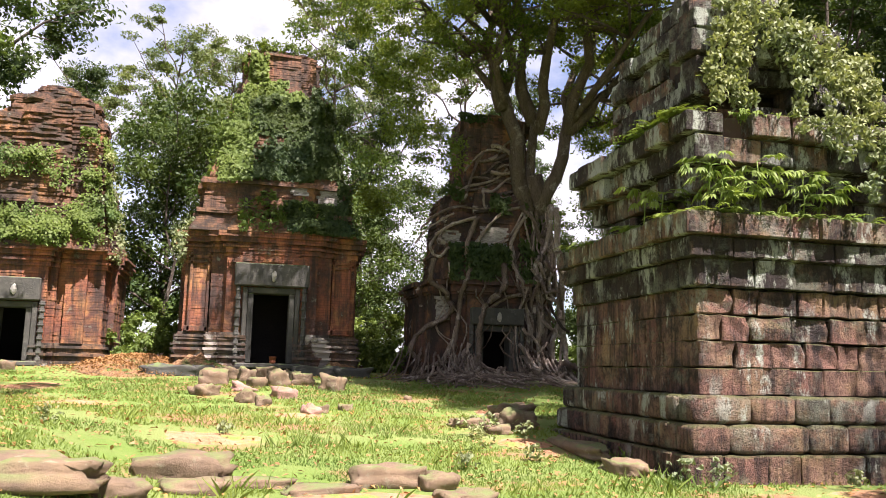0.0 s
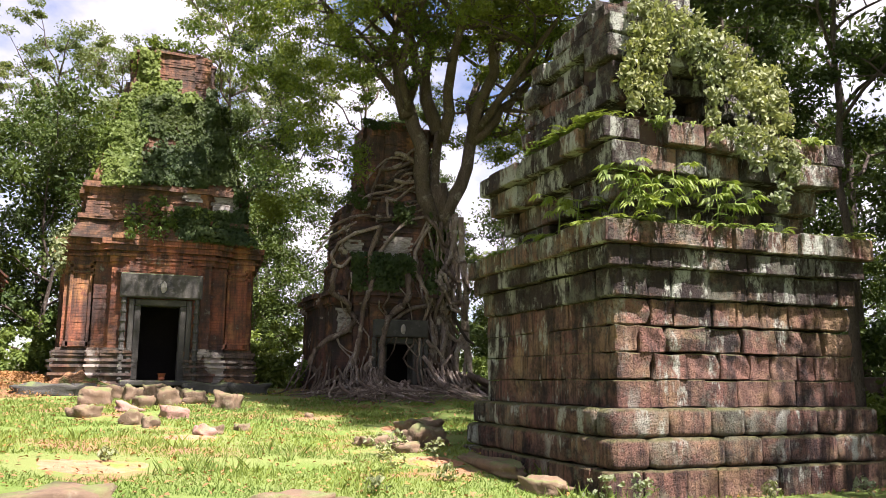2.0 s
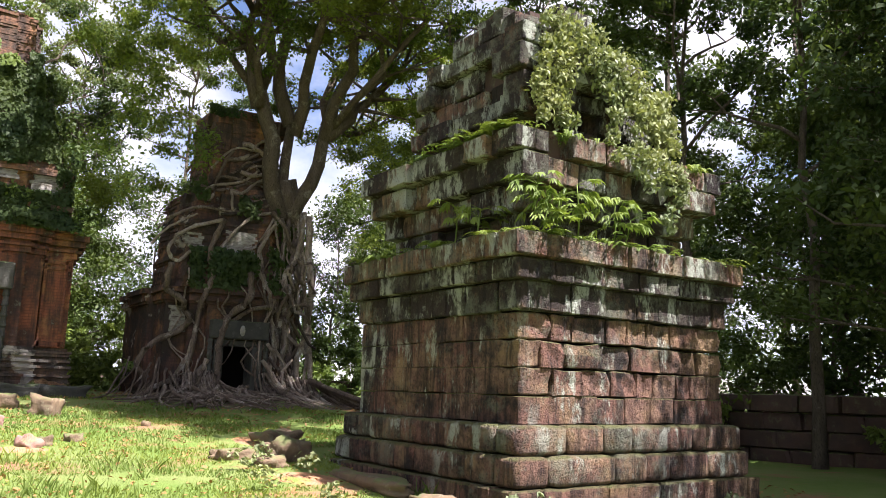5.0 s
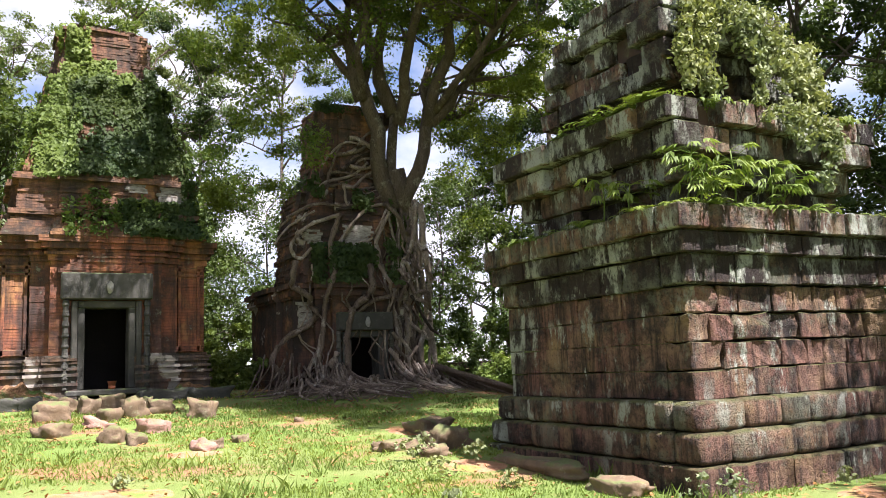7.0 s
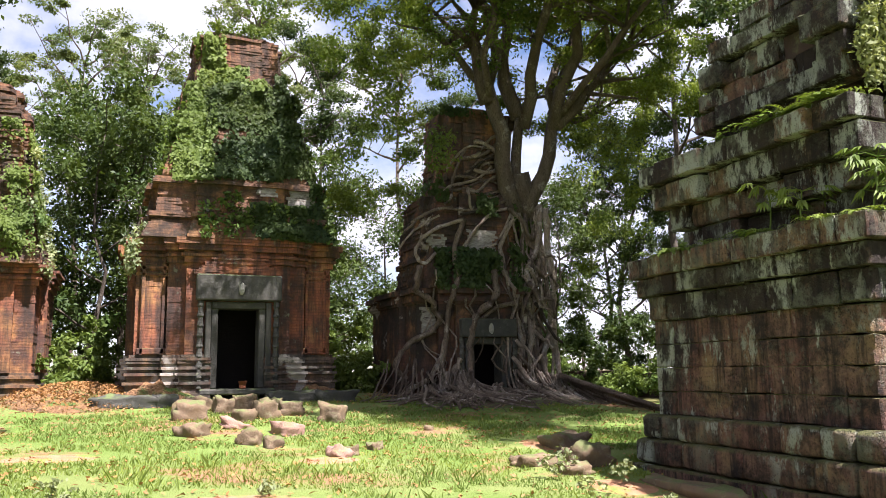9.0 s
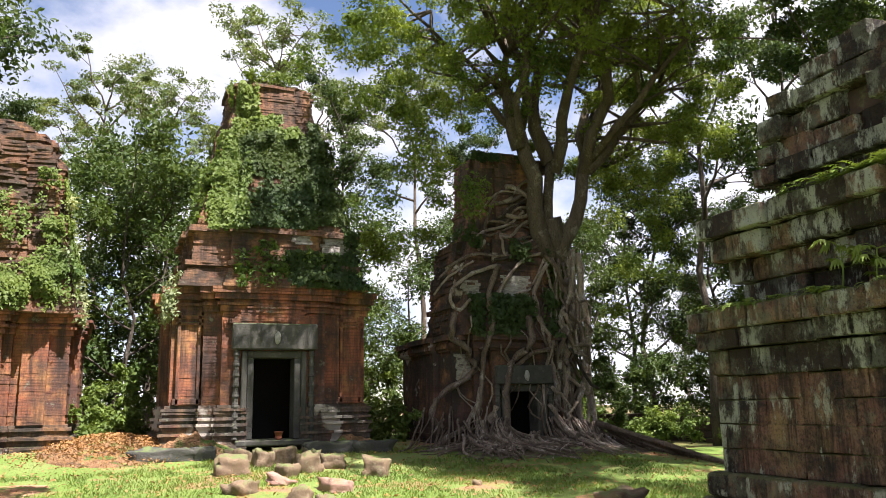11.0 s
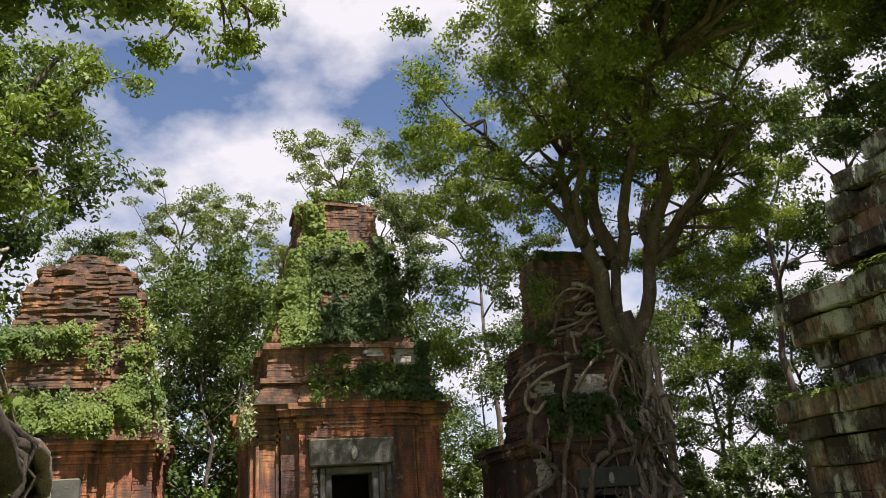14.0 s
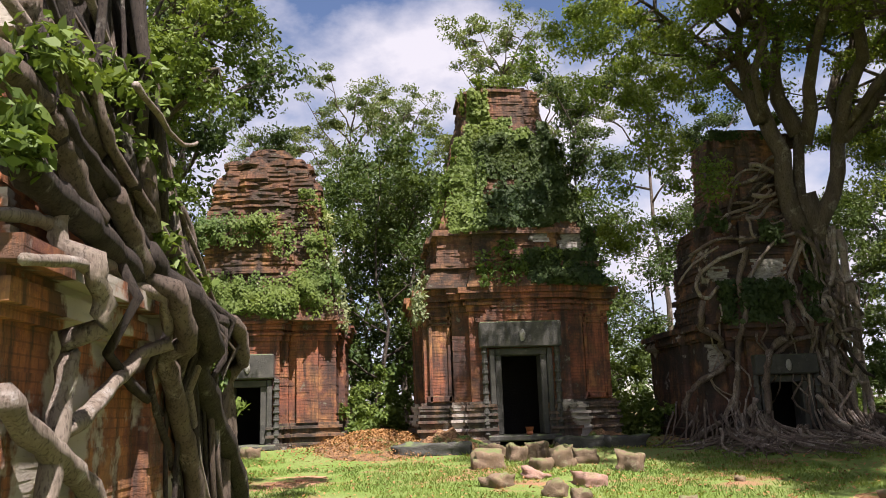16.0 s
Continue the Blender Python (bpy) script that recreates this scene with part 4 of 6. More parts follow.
def fig_tree():
    """The great fig whose trunk rises from the root-covered tower."""
    rnd, rng = random.Random(8), np.random.default_rng(8)
    t = thing("fig_tree", "huge strangler fig with pale forked trunk rising from tower ruin", "tree")
    t.matrix_basis = C_SEAT
    fork = Vector((5.9, 24.3, 7.6))
    v, f = [], []
    tube(v, f, bent((6.5, 24.6, 5.2), fork, 4, 0.03, rnd), [0.34, 0.34, 0.36, 0.38, 0.34], 10)
    for node, r in (((4.75, 23.9, 9.95), 0.25), ((7.1, 24.1, 9.45), 0.22), ((5.95, 24.2, 9.3), 0.17)):
        tube(v, f, bent((fork.x + (node[0] - fork.x) * 0.12, fork.y, fork.z - 1.2), node, 5, 0.05, rnd), [r * 1.2, r * 1.1, r, r * 0.95, r * 0.9, r * 0.85], 9)
    part("trunk", mesh_of("trunk", v, f, M_BARK, True), t, "ridged pale grey trunk")
    ends = ((6.0, 20.0, 13.8, 0.26), (4.1, 23.4, 12.6, 0.34), (4.6, 22.6, 15.8, 0.22), (5.6, 24.6, 16.2, 0.3), (7.0, 23.2, 15.8, 0.26), (8.9, 24.2, 14.2, 0.26), (9.4, 23.4, 11.6, 0.24), (8.2, 25.6, 15.4, 0.2), (10.6, 25.0, 10.8, 0.16), (1.8, 23.4, 13.0, 0.16), (8.2, 21.6, 12.6, 0.16), (3.6, 21.2, 13.2, 0.16), (3.4, 17.2, 14.2, 0.17), (6.2, 17.6, 14.6, 0.17), (8.2, 18.8, 13.8, 0.15), (1.0, 18.6, 14.4, 0.14), (2.2, 15.4, 14.8, 0.13), (4.8, 15.0, 15.2, 0.13), (7.4, 15.2, 15.0, 0.13), (5.6, 13.2, 15.2, 0.12), (3.4, 13.4, 15.2, 0.12), (8.4, 13.0, 15.0, 0.12), (9.6, 11.4, 15.2, 0.12), (7.2, 10.4, 15.4, 0.12), (10.8, 13.4, 15.0, 0.12))
    cent, rad = [], []
    for x, y, z, r in ends:
        lv, lf = [], []
        node = Vector((4.75, 23.9, 9.9)) if x < 5.2 else Vector((7.1, 24.1, 9.4)) if x > 6.8 else Vector((5.95, 24.2, 9.2))
        # forward limbs above the view, added to carry the shading clumps
        if y < 18.7:
            node = Vector((6.0, 20.1, 13.7))
        s = node + Vector((rnd.uniform(-0.1, 0.1), rnd.uniform(-0.1, 0.1), rnd.uniform(-0.5, 0.1)))
        r *= 0.82
        path = bent(s, (x, y, z), 7, 0.11, rnd)
        tube(lv, lf, path, [r * (1 - 0.75 * j / 7) for j in range(8)], 8)
        limb = part("limb", mesh_of("limb", lv, lf, M_BARK, True), t, "pale grey limb")
        for j in range(3, 8):
            for _ in range(3):
                q = path[j] + Vector((rnd.gauss(0, 1.3), rnd.gauss(0, 1.3), rnd.uniform(-0.6, 1.4)))
                bv, bf = [], []
                tube(bv, bf, bent(path[j], q, 3, 0.1, rnd), [r * 0.4, r * 0.3, r * 0.2, r * 0.1], 5)
                part("branch", mesh_of("branch", bv, bf, M_BARK, True), limb)
                cent.append(q[:])
                rad.append(rnd.uniform(0.4, 0.95))
    # next three sets, mostly above the view: added to shade tower and lawn
    for _ in range(60):
        cent.append((rnd.uniform(4.5, 10.5), rnd.uniform(16.0, 21.0), rnd.uniform(14.2, 16.2)))
        rad.append(rnd.uniform(0.5, 0.95))
    for _ in range(70):
        cent.append((rnd.uniform(4.6, 11.2), rnd.uniform(8.9, 15.0), rnd.uniform(14.8, 16.4)))
        rad.append(rnd.uniform(0.7, 1.15))
    for _ in range(270):
        cent.append((rnd.uniform(3.6, 13.6), rnd.uniform(13.0, 20.5), rnd.uniform(14.4, 16.6)))
        rad.append(rnd.uniform(0.5, 1.0))
    for _ in range(95):
        cent.append((rnd.uniform(-1.2, 5.0), rnd.uniform(16.2, 21.5), rnd.uniform(12.4, 16.0)))
        rad.append(rnd.uniform(0.4, 0.9))
    # outer boughs
    for x, y, z in ((-0.2, 23, 12.2), (0.8, 22.6, 10.4), (1.6, 23.4, 9.0), (2.4, 22.4, 11.6), (1.0, 24.6, 13.8), (10.2, 24, 11.4), (10.6, 23.4, 9.6), (9.2, 24.6, 8.4), (9.6, 26, 7.2), (8.4, 26.2, 9.6), (1.4, 25.4, 7.4), (3.0, 21.8, 14.8), (6.4, 21.8, 14.6), (7.6, 22, 13.4), (8.8, 22.4, 12.6)):
        for _ in range(9):
            cent.append((x + rnd.gauss(0, 1.0), y + rnd.gauss(0, 0.9), z + rnd.gauss(0, 0.75)))
            rad.append(rnd.uniform(0.45, 0.9))
    part("crown", quads_mesh("crown", leaves(cent, rad, 340000, 0.11, rng, 0.65, 0.35, 0.4), M_LEAF_FIG), t, "glossy green crown with gaps")


fig_tree()


def leaning_tree():
    """A big tree whose boughs lean out over the crumbling tower."""
    rnd, rng = random.Random(77), np.random.default_rng(77)
    t = thing("leaning_tree", "large dark green tree leaning over crumbling brick tower", "tree")
    v, f = [], []
    foot = Vector((-13.2, 19.6, gz(-13.2, 19.6) - 0.3))
    fork = Vector((-12.2, 19.4, 7.2))
    tube(v, f, bent(foot, fork, 6, 0.03, rnd), [0.34, 0.3, 0.28, 0.26, 0.25, 0.23, 0.2], 9)
    part("trunk", mesh_of("trunk", v, f, M_BARK_DARK, True), t)
    cent, rad = [], []
    for x, y, z in ((-9.6, 19.0, 9.4), (-8.6, 18.6, 10.4), (-8.1, 18.8, 11.2), (-10.4, 19.4, 11.0), (-9.2, 20.0, 12.2), (-11.6, 18.6, 10.2), (-10.8, 19.8, 8.8), (-12.6, 20.2, 12.4), (-9.0, 18.4, 8.9), (-14.2, 19.0, 10.6)):
        lv, lf = [], []
        path = bent(fork + Vector((0, 0, rnd.uniform(-1.2, 0))), (x, y, z), 6, 0.07, rnd)
        tube(lv, lf, path, [0.13 * (1 - 0.12 * k) for k in range(7)], 6)
        for k in range(2, 7):
            for _ in range(4):
                q = path[k] + Vector((rnd.gauss(0, 0.6), rnd.gauss(0, 0.6), rnd.gauss(0.1, 0.4)))
                tube(lv, lf, bent(path[k], q, 3, 0.1, rnd), [0.03, 0.02, 0.014, 0.008], 4)
                cent.append(q[:])
                rad.append(rnd.uniform(0.3, 0.62))
        part("limb", mesh_of("limb", lv, lf, M_BARK_DARK, True), t)
    part("crown", quads_mesh("crown", leaves(cent, rad, 34000, 0.12, rng, 0.65, 0.4, 0.35), M_LEAF_VINE), t)


leaning_tree()


def far_woods():
    """The edge of the forest, far off on all sides."""
    rng = np.random.default_rng(99)
    cent, rad = [], []
    rr = random.Random(99)
    for i in range(230):
        a = rr.uniform(-2.0, 2.0)
        d = rr.uniform(62, 80)
        cent.append((d * math.sin(a), 8 + d * math.cos(a), rr.uniform(0.5, 7.5) + rr.random() ** 3 * 4))
        rad.append(rr.uniform(1.6, 3.4))
    tagged(new("far_woods", quads_mesh("far_woods", leaves(cent, rad, 42000, 0.42, rng, 0.8, 0.2, 0.4), M_LEAF_DEEP)), "distant dense green forest edge", "forest", kind="stuff")


far_woods()


# ---------- roots ----------
def c_front(x, z):
    """How far forward the face of the root-covered tower stands."""
    if z < 4.2:
        dx = abs(x - CCX)
        return CYF - (0.28 if z > 3.75 else 0.05) + (0.0 if dx < 0.9 else 0.2 if dx < 1.35 else 0.42)
    return CYF + CD / 2 - 0.35 - c_half(z) / C_SLIM - 0.17


def root_mesh(pts, r0, r1, sides=6, material=None):
    v, f = [], []
    n = len(pts)
    tube(v, f, pts, [(r0 + (r1 - r0) * i / (n - 1)) * (1 + 0.12 * math.sin(i * 2.3 + r0 * 90)) for i in range(n)], sides)
    big = max(r0, r1)
    v = [(x + big * 0.14 * noise.noise((x * 8, y * 8, z * 5)), y + big * 0.14 * noise.noise((x * 8 + 40, y * 8, z * 5)), z) for x, y, z in v]
    return mesh_of("root", v, f, material or M_ROOT, True)


def fig_roots():
    rnd = random.Random(31)
    t = thing("fig_root_system", "pale tangled strangler fig roots draped over brick tower", "tree roots")
    t.matrix_basis = C_SEAT

    def hang(x0, z0, x1, r, flare=0.6, wob=0.25, end=None):
        n = 14
        ph, fr = rnd.uniform(0, 6), rnd.uniform(1.0, 2.4)
        pts = []
        for i in range(n + 1):
            k = i / n
            z = z0 + (1.05 - z0) * k
            x = x0 + (x1 - x0) * k ** 0.8 + wob * math.sin(ph + fr * 6.28 * k) * math.sin(math.pi * k) + rnd.gauss(0, 0.03)
            x = min(max(x, CCX - c_half(max(z, 1.0)) - 0.1), CCX + c_half(max(z, 1.0)) + 0.35)
            y = c_front(x, z) - r * 0.7 - flare * max(0, (1.9 - z) / 0.9) ** 1.6
            pts.append((x, y, z))
        gx1, gy1 = pts[-1][0], pts[-1][1]
        pts[-1] = (gx1, gy1, gz(gx1, gy1) + r * 0.3)
        run = rnd.uniform(0.2, 0.9)
        a = rnd.uniform(-0.9, 0.9)
        q = (gx1 + math.sin(a) * run, gy1 - math.cos(a) * run)
        pts.append((q[0], q[1], gz(*q) - 0.02))
        # random pale bark paints patches of sun among the roots
        part("root", root_mesh(pts, r * 0.72, r * 0.55, 7, rnd.choice((M_ROOT, M_ROOT_PALE))), t)

    def trace(r, xz, material=None):
        """A great root along given heights and places on the front."""
        sub, pts = 5, []
        for a in range(len(xz) - 1):
            p0, p1, p2, p3 = xz[max(a - 1, 0)], xz[a], xz[a + 1], xz[min(a + 2, len(xz) - 1)]
            for s in range(sub):
                k = s / sub
                pts.append([0.5 * (2 * p1[d] + (p2[d] - p0[d]) * k + (2 * p0[d] - 5 * p1[d] + 4 * p2[d] - p3[d]) * k * k + (3 * p1[d] - p0[d] - 3 * p2[d] + p3[d]) * k ** 3) for d in (0, 1)])
        pts.append(list(xz[-1]))
        full = []
        for x, z in pts:
            y = c_front(x, z) - r * 0.8 - 0.6 * max(0, (1.9 - z) / 0.9) ** 1.6
            full.append((x + rnd.gauss(0, 0.015), y + rnd.gauss(0, 0.012), z))
        part("root", root_mesh(full, r * 0.7, r * 0.6, 8, material or rnd.choice((M_ROOT_PALE, M_ROOT_PALE, M_ROOT))), t)

    trace(0.12, [(4.03, 6.12), (3.67, 5.28), (3.75, 4.47), (3.52, 3.87), (3.44, 2.89), (3.3, 1.92), (3.44, 1.25)])
    trace(0.15, [(4.87, 4.7), (4.8, 3.99), (4.28, 3.43), (4.09, 2.78), (4.09, 2.0), (4.04, 1.33)])
    trace(0.09, [(5.43, 3.79), (4.96, 3.7), (4.56, 3.43), (4.27, 3.18)])
    trace(0.09, [(5.24, 4.71), (5.54, 3.79), (5.75, 3.18), (5.79, 2.27), (5.62, 1.68), (5.77, 1.18)])
    trace(0.08, [(4.03, 6.12), (3.02, 5.76), (2.47, 5.14), (2.73, 4.83), (3.06, 5.11)])
    trace(0.13, [(2.57, 4.74), (2.5, 4.15), (3.08, 3.77), (3.23, 3.18), (2.42, 2.7), (2.0, 2.14), (2.3, 1.75)])
    trace(0.1, [(3.43, 2.79), (3.04, 1.83), (2.3, 1.48), (1.78, 1.12)])
    trace(0.11, [(3.8, 2.3), (3.51, 1.73), (3.66, 1.34)])
    trace(0.13, [(6.27, 4.11), (6.28, 3.18), (6.16, 2.06), (6.52, 1.16)])
    trace(0.14, [(6.88, 4.33), (6.97, 3.28), (6.64, 2.26), (6.94, 1.14)])
    trace(0.15, [(6.7, 6.57), (6.69, 5.28), (6.85, 4.12), (7.05, 2.66), (7.18, 1.14)])
    trace(0.1, [(5.71, 7.28), (5.79, 6.53), (5.28, 5.76), (5.13, 4.92), (5.33, 4.3)])
    trace(0.12, [(6.53, 6.67), (6.33, 5.37), (5.94, 4.73), (6.13, 3.69), (6.31, 2.67)])
    trace(0.09, [(6.11, 6.87), (5.99, 5.79), (6.49, 4.95), (6.61, 3.7), (6.42, 2.46), (6.0, 1.27)])
    trace(0.06, [(2.37, 5.94), (3.25, 6.39), (4.04, 6.38), (5.08, 6.49)])
    trace(0.07, [(3.49, 6.92), (3.83, 7.15), (4.65, 7.42), (5.19, 7.84)])
    trace(0.06, [(4.26, 6.39), (4.29, 7.08), (4.86, 6.79), (5.39, 6.99)])
    trace(0.05, [(2.04, 5.22), (2.48, 5.74), (3.25, 6.18)])
    trace(0.06, [(4.73, 6.58), (5.32, 6.71), (5.76, 7.17)])
    trace(0.05, [(2.16, 5.63), (2.81, 6.21), (3.7, 6.47)])
    for _ in range(16):
        x0 = rnd.uniform(5.5, 6.8)
        hang(x0, rnd.uniform(4.6, 7.6), x0 + rnd.uniform(-0.5, 0.5), rnd.choice((0.05, 0.06, 0.08, 0.1, 0.14)), rnd.uniform(0.4, 1.0), rnd.uniform(0.15, 0.45))
    for _ in range(12):
        xa = rnd.uniform(5.3, 6.4)
        z = rnd.uniform(2.0, 6.8)
        pts = [(xa + k * rnd.uniform(0.12, 0.2), c_front(xa, z) - 0.22 + rnd.gauss(0, 0.04), z - k * rnd.uniform(0.05, 0.28)) for k in range(6)]
        r = rnd.uniform(0.03, 0.08)
        part("root", root_mesh(pts, r, r * 0.7, 6, rnd.choice((M_ROOT, M_ROOT_PALE, M_ROOT_DARK))), t)
    for _ in range(12):
        x0 = rnd.uniform(2.5, 6.0)
        x1 = min(7.0, max(1.8, x0 + rnd.gauss(0, 0.5)))
        if abs(x1 - CCX) < 0.6:
            x1 += 0.9 if x1 > CCX else -0.9
        hang(x0, rnd.uniform(3.2, 6.4), x1, rnd.uniform(0.025, 0.055), rnd.uniform(0.3, 0.9), rnd.uniform(0.15, 0.4))
    # the fan of fine roots at the foot
    for _ in range(44):
        x1 = rnd.choice((rnd.gauss(3.55, 0.35), rnd.gauss(2.4, 0.4), rnd.gauss(6.2, 0.5)))
        top = rnd.uniform(1.5, 2.3)
        r = rnd.uniform(0.018, 0.045)
        a = (x1 - 3.6) * 0.5 + rnd.gauss(0, 0.3)
        n, pts = 9, []
        reach = rnd.uniform(0.7, 1.7)
        for i in range(n + 1):
            k = i / n
            x = x1 + math.sin(a) * reach * k ** 1.2 + rnd.gauss(0, 0.02)
            y = c_front(x1, 2.0) - 0.12 - math.cos(a) * reach * k ** 1.3
            pts.append((x, y, gz(x, y) + (top - 1.2) * (1 - k) ** 2.0 + 0.03 + 0.03 * math.sin(9 * k + a)))
        # paler middle of the fan: a sunlit spot put into the bark colour
        part("root", root_mesh(pts, r, r * 0.5, 5, M_ROOT_PALE if abs(x1 - 3.55) < 0.5 else M_ROOT), t)
    # roots that cross the face
    for _ in range(18):
        z = rnd.uniform(5.6, 8.4)
        h = c_half(z) + 0.1
        xa = CCX + rnd.uniform(-h, h * 0.3)
        xb = xa + rnd.uniform(0.8, 2.2)
        za, zb = z + rnd.uniform(-0.6, 0.6), z + rnd.uniform(0.1, 1.2)
        r = rnd.uniform(0.025, 0.08)
        n = 8
        ph = rnd.uniform(0, 6)
        pts = []
        for i in range(n + 1):
            k = i / n
            x = xa + (xb - xa) * k
            zz = za + (zb - za) * k + 0.22 * math.sin(ph + 5 * k)
            pts.append((min(x, CCX + h), c_front(x, zz) - r * 0.6 - 0.03, zz))
        part("root", root_mesh(pts, r, r * 0.7, 6, rnd.choice((M_ROOT, M_ROOT_PALE, M_ROOT_DARK))), t)
    # sprawling over the ground
    for _ in range(46):
        x, y = rnd.uniform(2.0, 7.4), 23.5 + rnd.uniform(-0.3, 0.2)
        a = rnd.gauss(0.15, 0.7)
        run = rnd.uniform(0.9, 2.6)
        r = rnd.uniform(0.035, 0.085)
        n = 8
        ph = rnd.uniform(0, 6)
        pts = []
        for i in range(n + 1):
            k = i / n
            px, py = x + math.sin(a) * run * k + 0.12 * math.sin(ph + 7 * k), y - math.cos(a) * run * k
            pts.append((px, py, gz(px, py) + 0.38 * (1 - k) ** 2.2 + r * 0.35 - 0.05 * k))
        part("root", root_mesh(pts, r * 0.7, r * 0.3, 6, rnd.choice((M_ROOT, M_ROOT_PALE))), t)
    for i in range(9):
        r = rnd.uniform(0.04, 0.09)
        pts = []
        ph = rnd.uniform(0, 6)
        for k in range(11):
            px, py = 6.8 + 0.27 * k * (0.75 + 0.05 * i), 23.6 - 0.1 * i * k * 0.7 - 0.04 * k + 0.16 * math.sin(ph + k)
            pts.append((px, py, gz(px, py) + 0.62 * (1 - k / 10) ** 1.6 + 0.05 - 0.06 * k / 10))
        part("root", root_mesh(pts, r, r * 0.4), t)


fig_roots()

E_FACE = EX + 2.35 + 0.06


def ground_roots():
    """The carpet of fine roots that runs out over the ground before the tower."""
    rnd = random.Random(36)
    t = thing("surface_root_mat", "tangle of fine pale roots spreading over dark earth", "tree roots")
    t.matrix_basis = C_SEAT

    def top(x, y):
        k2 = ((x - 4.8) / 3.9) ** 2 + ((y - CYF + 0.5) / 2.4) ** 2
        return gz(x, y) + 0.22 * max(0, 1 - k2) ** 1.5
    for i in range(230):
        x = rnd.choice((3.3, 4.05, 4.05, 4.1, 5.8, 6.3, 6.7, 7.0)) + rnd.gauss(0, 0.3)
        if 4.15 < x < 5.1:
            x = 3.95 + rnd.gauss(0, 0.09)
        y = CYF - 0.1 + rnd.uniform(-0.25, 0.1)
        z = top(x, y) + rnd.uniform(0.05, 0.6)
        a = -1.57 + rnd.gauss(0, 0.55) + (x - 4.7) * 0.22
        r = rnd.uniform(0.014, 0.045) * (1.6 if rnd.random() < 0.12 else 1.0)
        n = rnd.randint(6, 10)
        step = rnd.uniform(0.14, 0.34)
        pts = [(x, y, z)]
        for j in range(n):
            a += rnd.gauss(0, 0.34)
            x, y = x + math.cos(a) * step, y + math.sin(a) * step
            z = max(top(x, y) + r * 0.5, top(x, y) + (z - top(x, y)) * 0.42) + rnd.uniform(-0.01, 0.02)
            pts.append((x, y, z))
        pts.append((x + math.cos(a) * 0.1, y + math.sin(a) * 0.1, top(x, y) - 0.06))
        part("root", root_mesh(pts, r, r * 0.5, 5, rnd.choice((M_ROOT_PALE, M_ROOT, M_ROOT))), t)


ground_roots()


def e_tree():
    """The strangler fig that holds the orange brick tower."""
    rnd, rng = random.Random(41), np.random.default_rng(41)
    t = thing("strangler_fig", "strangler fig with pale lichened roots gripping orange brick tower", "tree")

    def strand(yz, r0, r1, off=0.0, sides=8, sub=4, material=None):
        r0, r1 = r0 * 0.72, r1 * 0.72
        pts = []
        for i in range(len(yz) - 1):
            for s in range(sub):
                k = s / sub
                p0 = yz[max(i - 1, 0)]
                p1, p2 = yz[i], yz[i + 1]
                p3 = yz[min(i + 2, len(yz) - 1)]
                c = [0.5 * (2 * p1[d] + (p2[d] - p0[d]) * k + (2 * p0[d] - 5 * p1[d] + 4 * p2[d] - p3[d]) * k * k + (3 * p1[d] - p0[d] - 3 * p2[d] + p3[d]) * k ** 3) for d in (0, 1)]
                pts.append(c)
        pts.append(yz[-1])
        rr = max(r0, r1)
        q = []
        for y, z in pts:
            back = 0.0 if z < 3.0 else min(0.3, (z - 3.0) * 0.16)
            q.append((E_FACE + rr * 0.75 + off + (0.2 if 2.6 < z < 3.05 else 0.0) - back, y, z))
        part("root", root_mesh([(a + rnd.gauss(0, 0.008), b + rnd.gauss(0, 0.014), c) for a, b, c in q], r0, r1, sides, material or M_ROOT_PALE), t)

    strand([(7.32, 3.63), (7.66, 3.41), (7.73, 3.2), (7.7, 2.92), (7.85, 2.69), (7.86, 2.39), (7.8, 2.02), (7.7, 1.5), (7.62, 0.7), (7.6, 0.3)], 0.075, 0.1, 0.02)
    strand([(7.8, 2.0), (8.2, 2.1), (8.78, 2.33), (9.38, 2.65), (8.98, 3.06), (8.14, 3.11), (7.75, 3.07)], 0.085, 0.065)
    strand([(7.02, 3.09), (7.4, 3.17), (7.73, 3.2)], 0.05, 0.06)
    strand([(6.9, 2.84), (7.58, 2.94), (7.82, 2.88)], 0.045, 0.05)
    strand([(7.1, 2.22), (7.58, 1.99), (7.98, 1.85), (8.46, 1.6), (9.0, 1.0), (9.4, 0.4)], 0.1, 0.12)
    strand([(6.87, 4.03), (7.12, 4.03), (7.62, 4.19)], 0.06, 0.06)
    strand([(7.57, 4.53), (7.79, 4.2), (8.32, 3.99), (9.24, 3.63), (9.55, 3.06), (9.85, 2.64), (10.46, 1.99), (10.95, 1.3), (11.2, 0.4)], 0.13, 0.12, 0.0, 8, 4, M_ROOT)
    # dark bark in the diagonal mass: its shade is put into the colour
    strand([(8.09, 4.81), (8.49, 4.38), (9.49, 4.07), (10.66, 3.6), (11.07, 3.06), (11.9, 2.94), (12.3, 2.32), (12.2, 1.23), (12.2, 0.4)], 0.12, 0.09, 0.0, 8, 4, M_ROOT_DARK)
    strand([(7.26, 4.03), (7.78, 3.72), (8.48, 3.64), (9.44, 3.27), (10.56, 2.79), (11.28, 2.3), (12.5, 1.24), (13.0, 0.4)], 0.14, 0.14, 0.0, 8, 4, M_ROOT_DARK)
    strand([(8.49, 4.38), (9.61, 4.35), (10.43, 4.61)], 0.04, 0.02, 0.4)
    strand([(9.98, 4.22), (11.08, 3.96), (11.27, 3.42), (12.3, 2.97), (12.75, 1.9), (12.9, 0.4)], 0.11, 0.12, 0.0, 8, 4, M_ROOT)
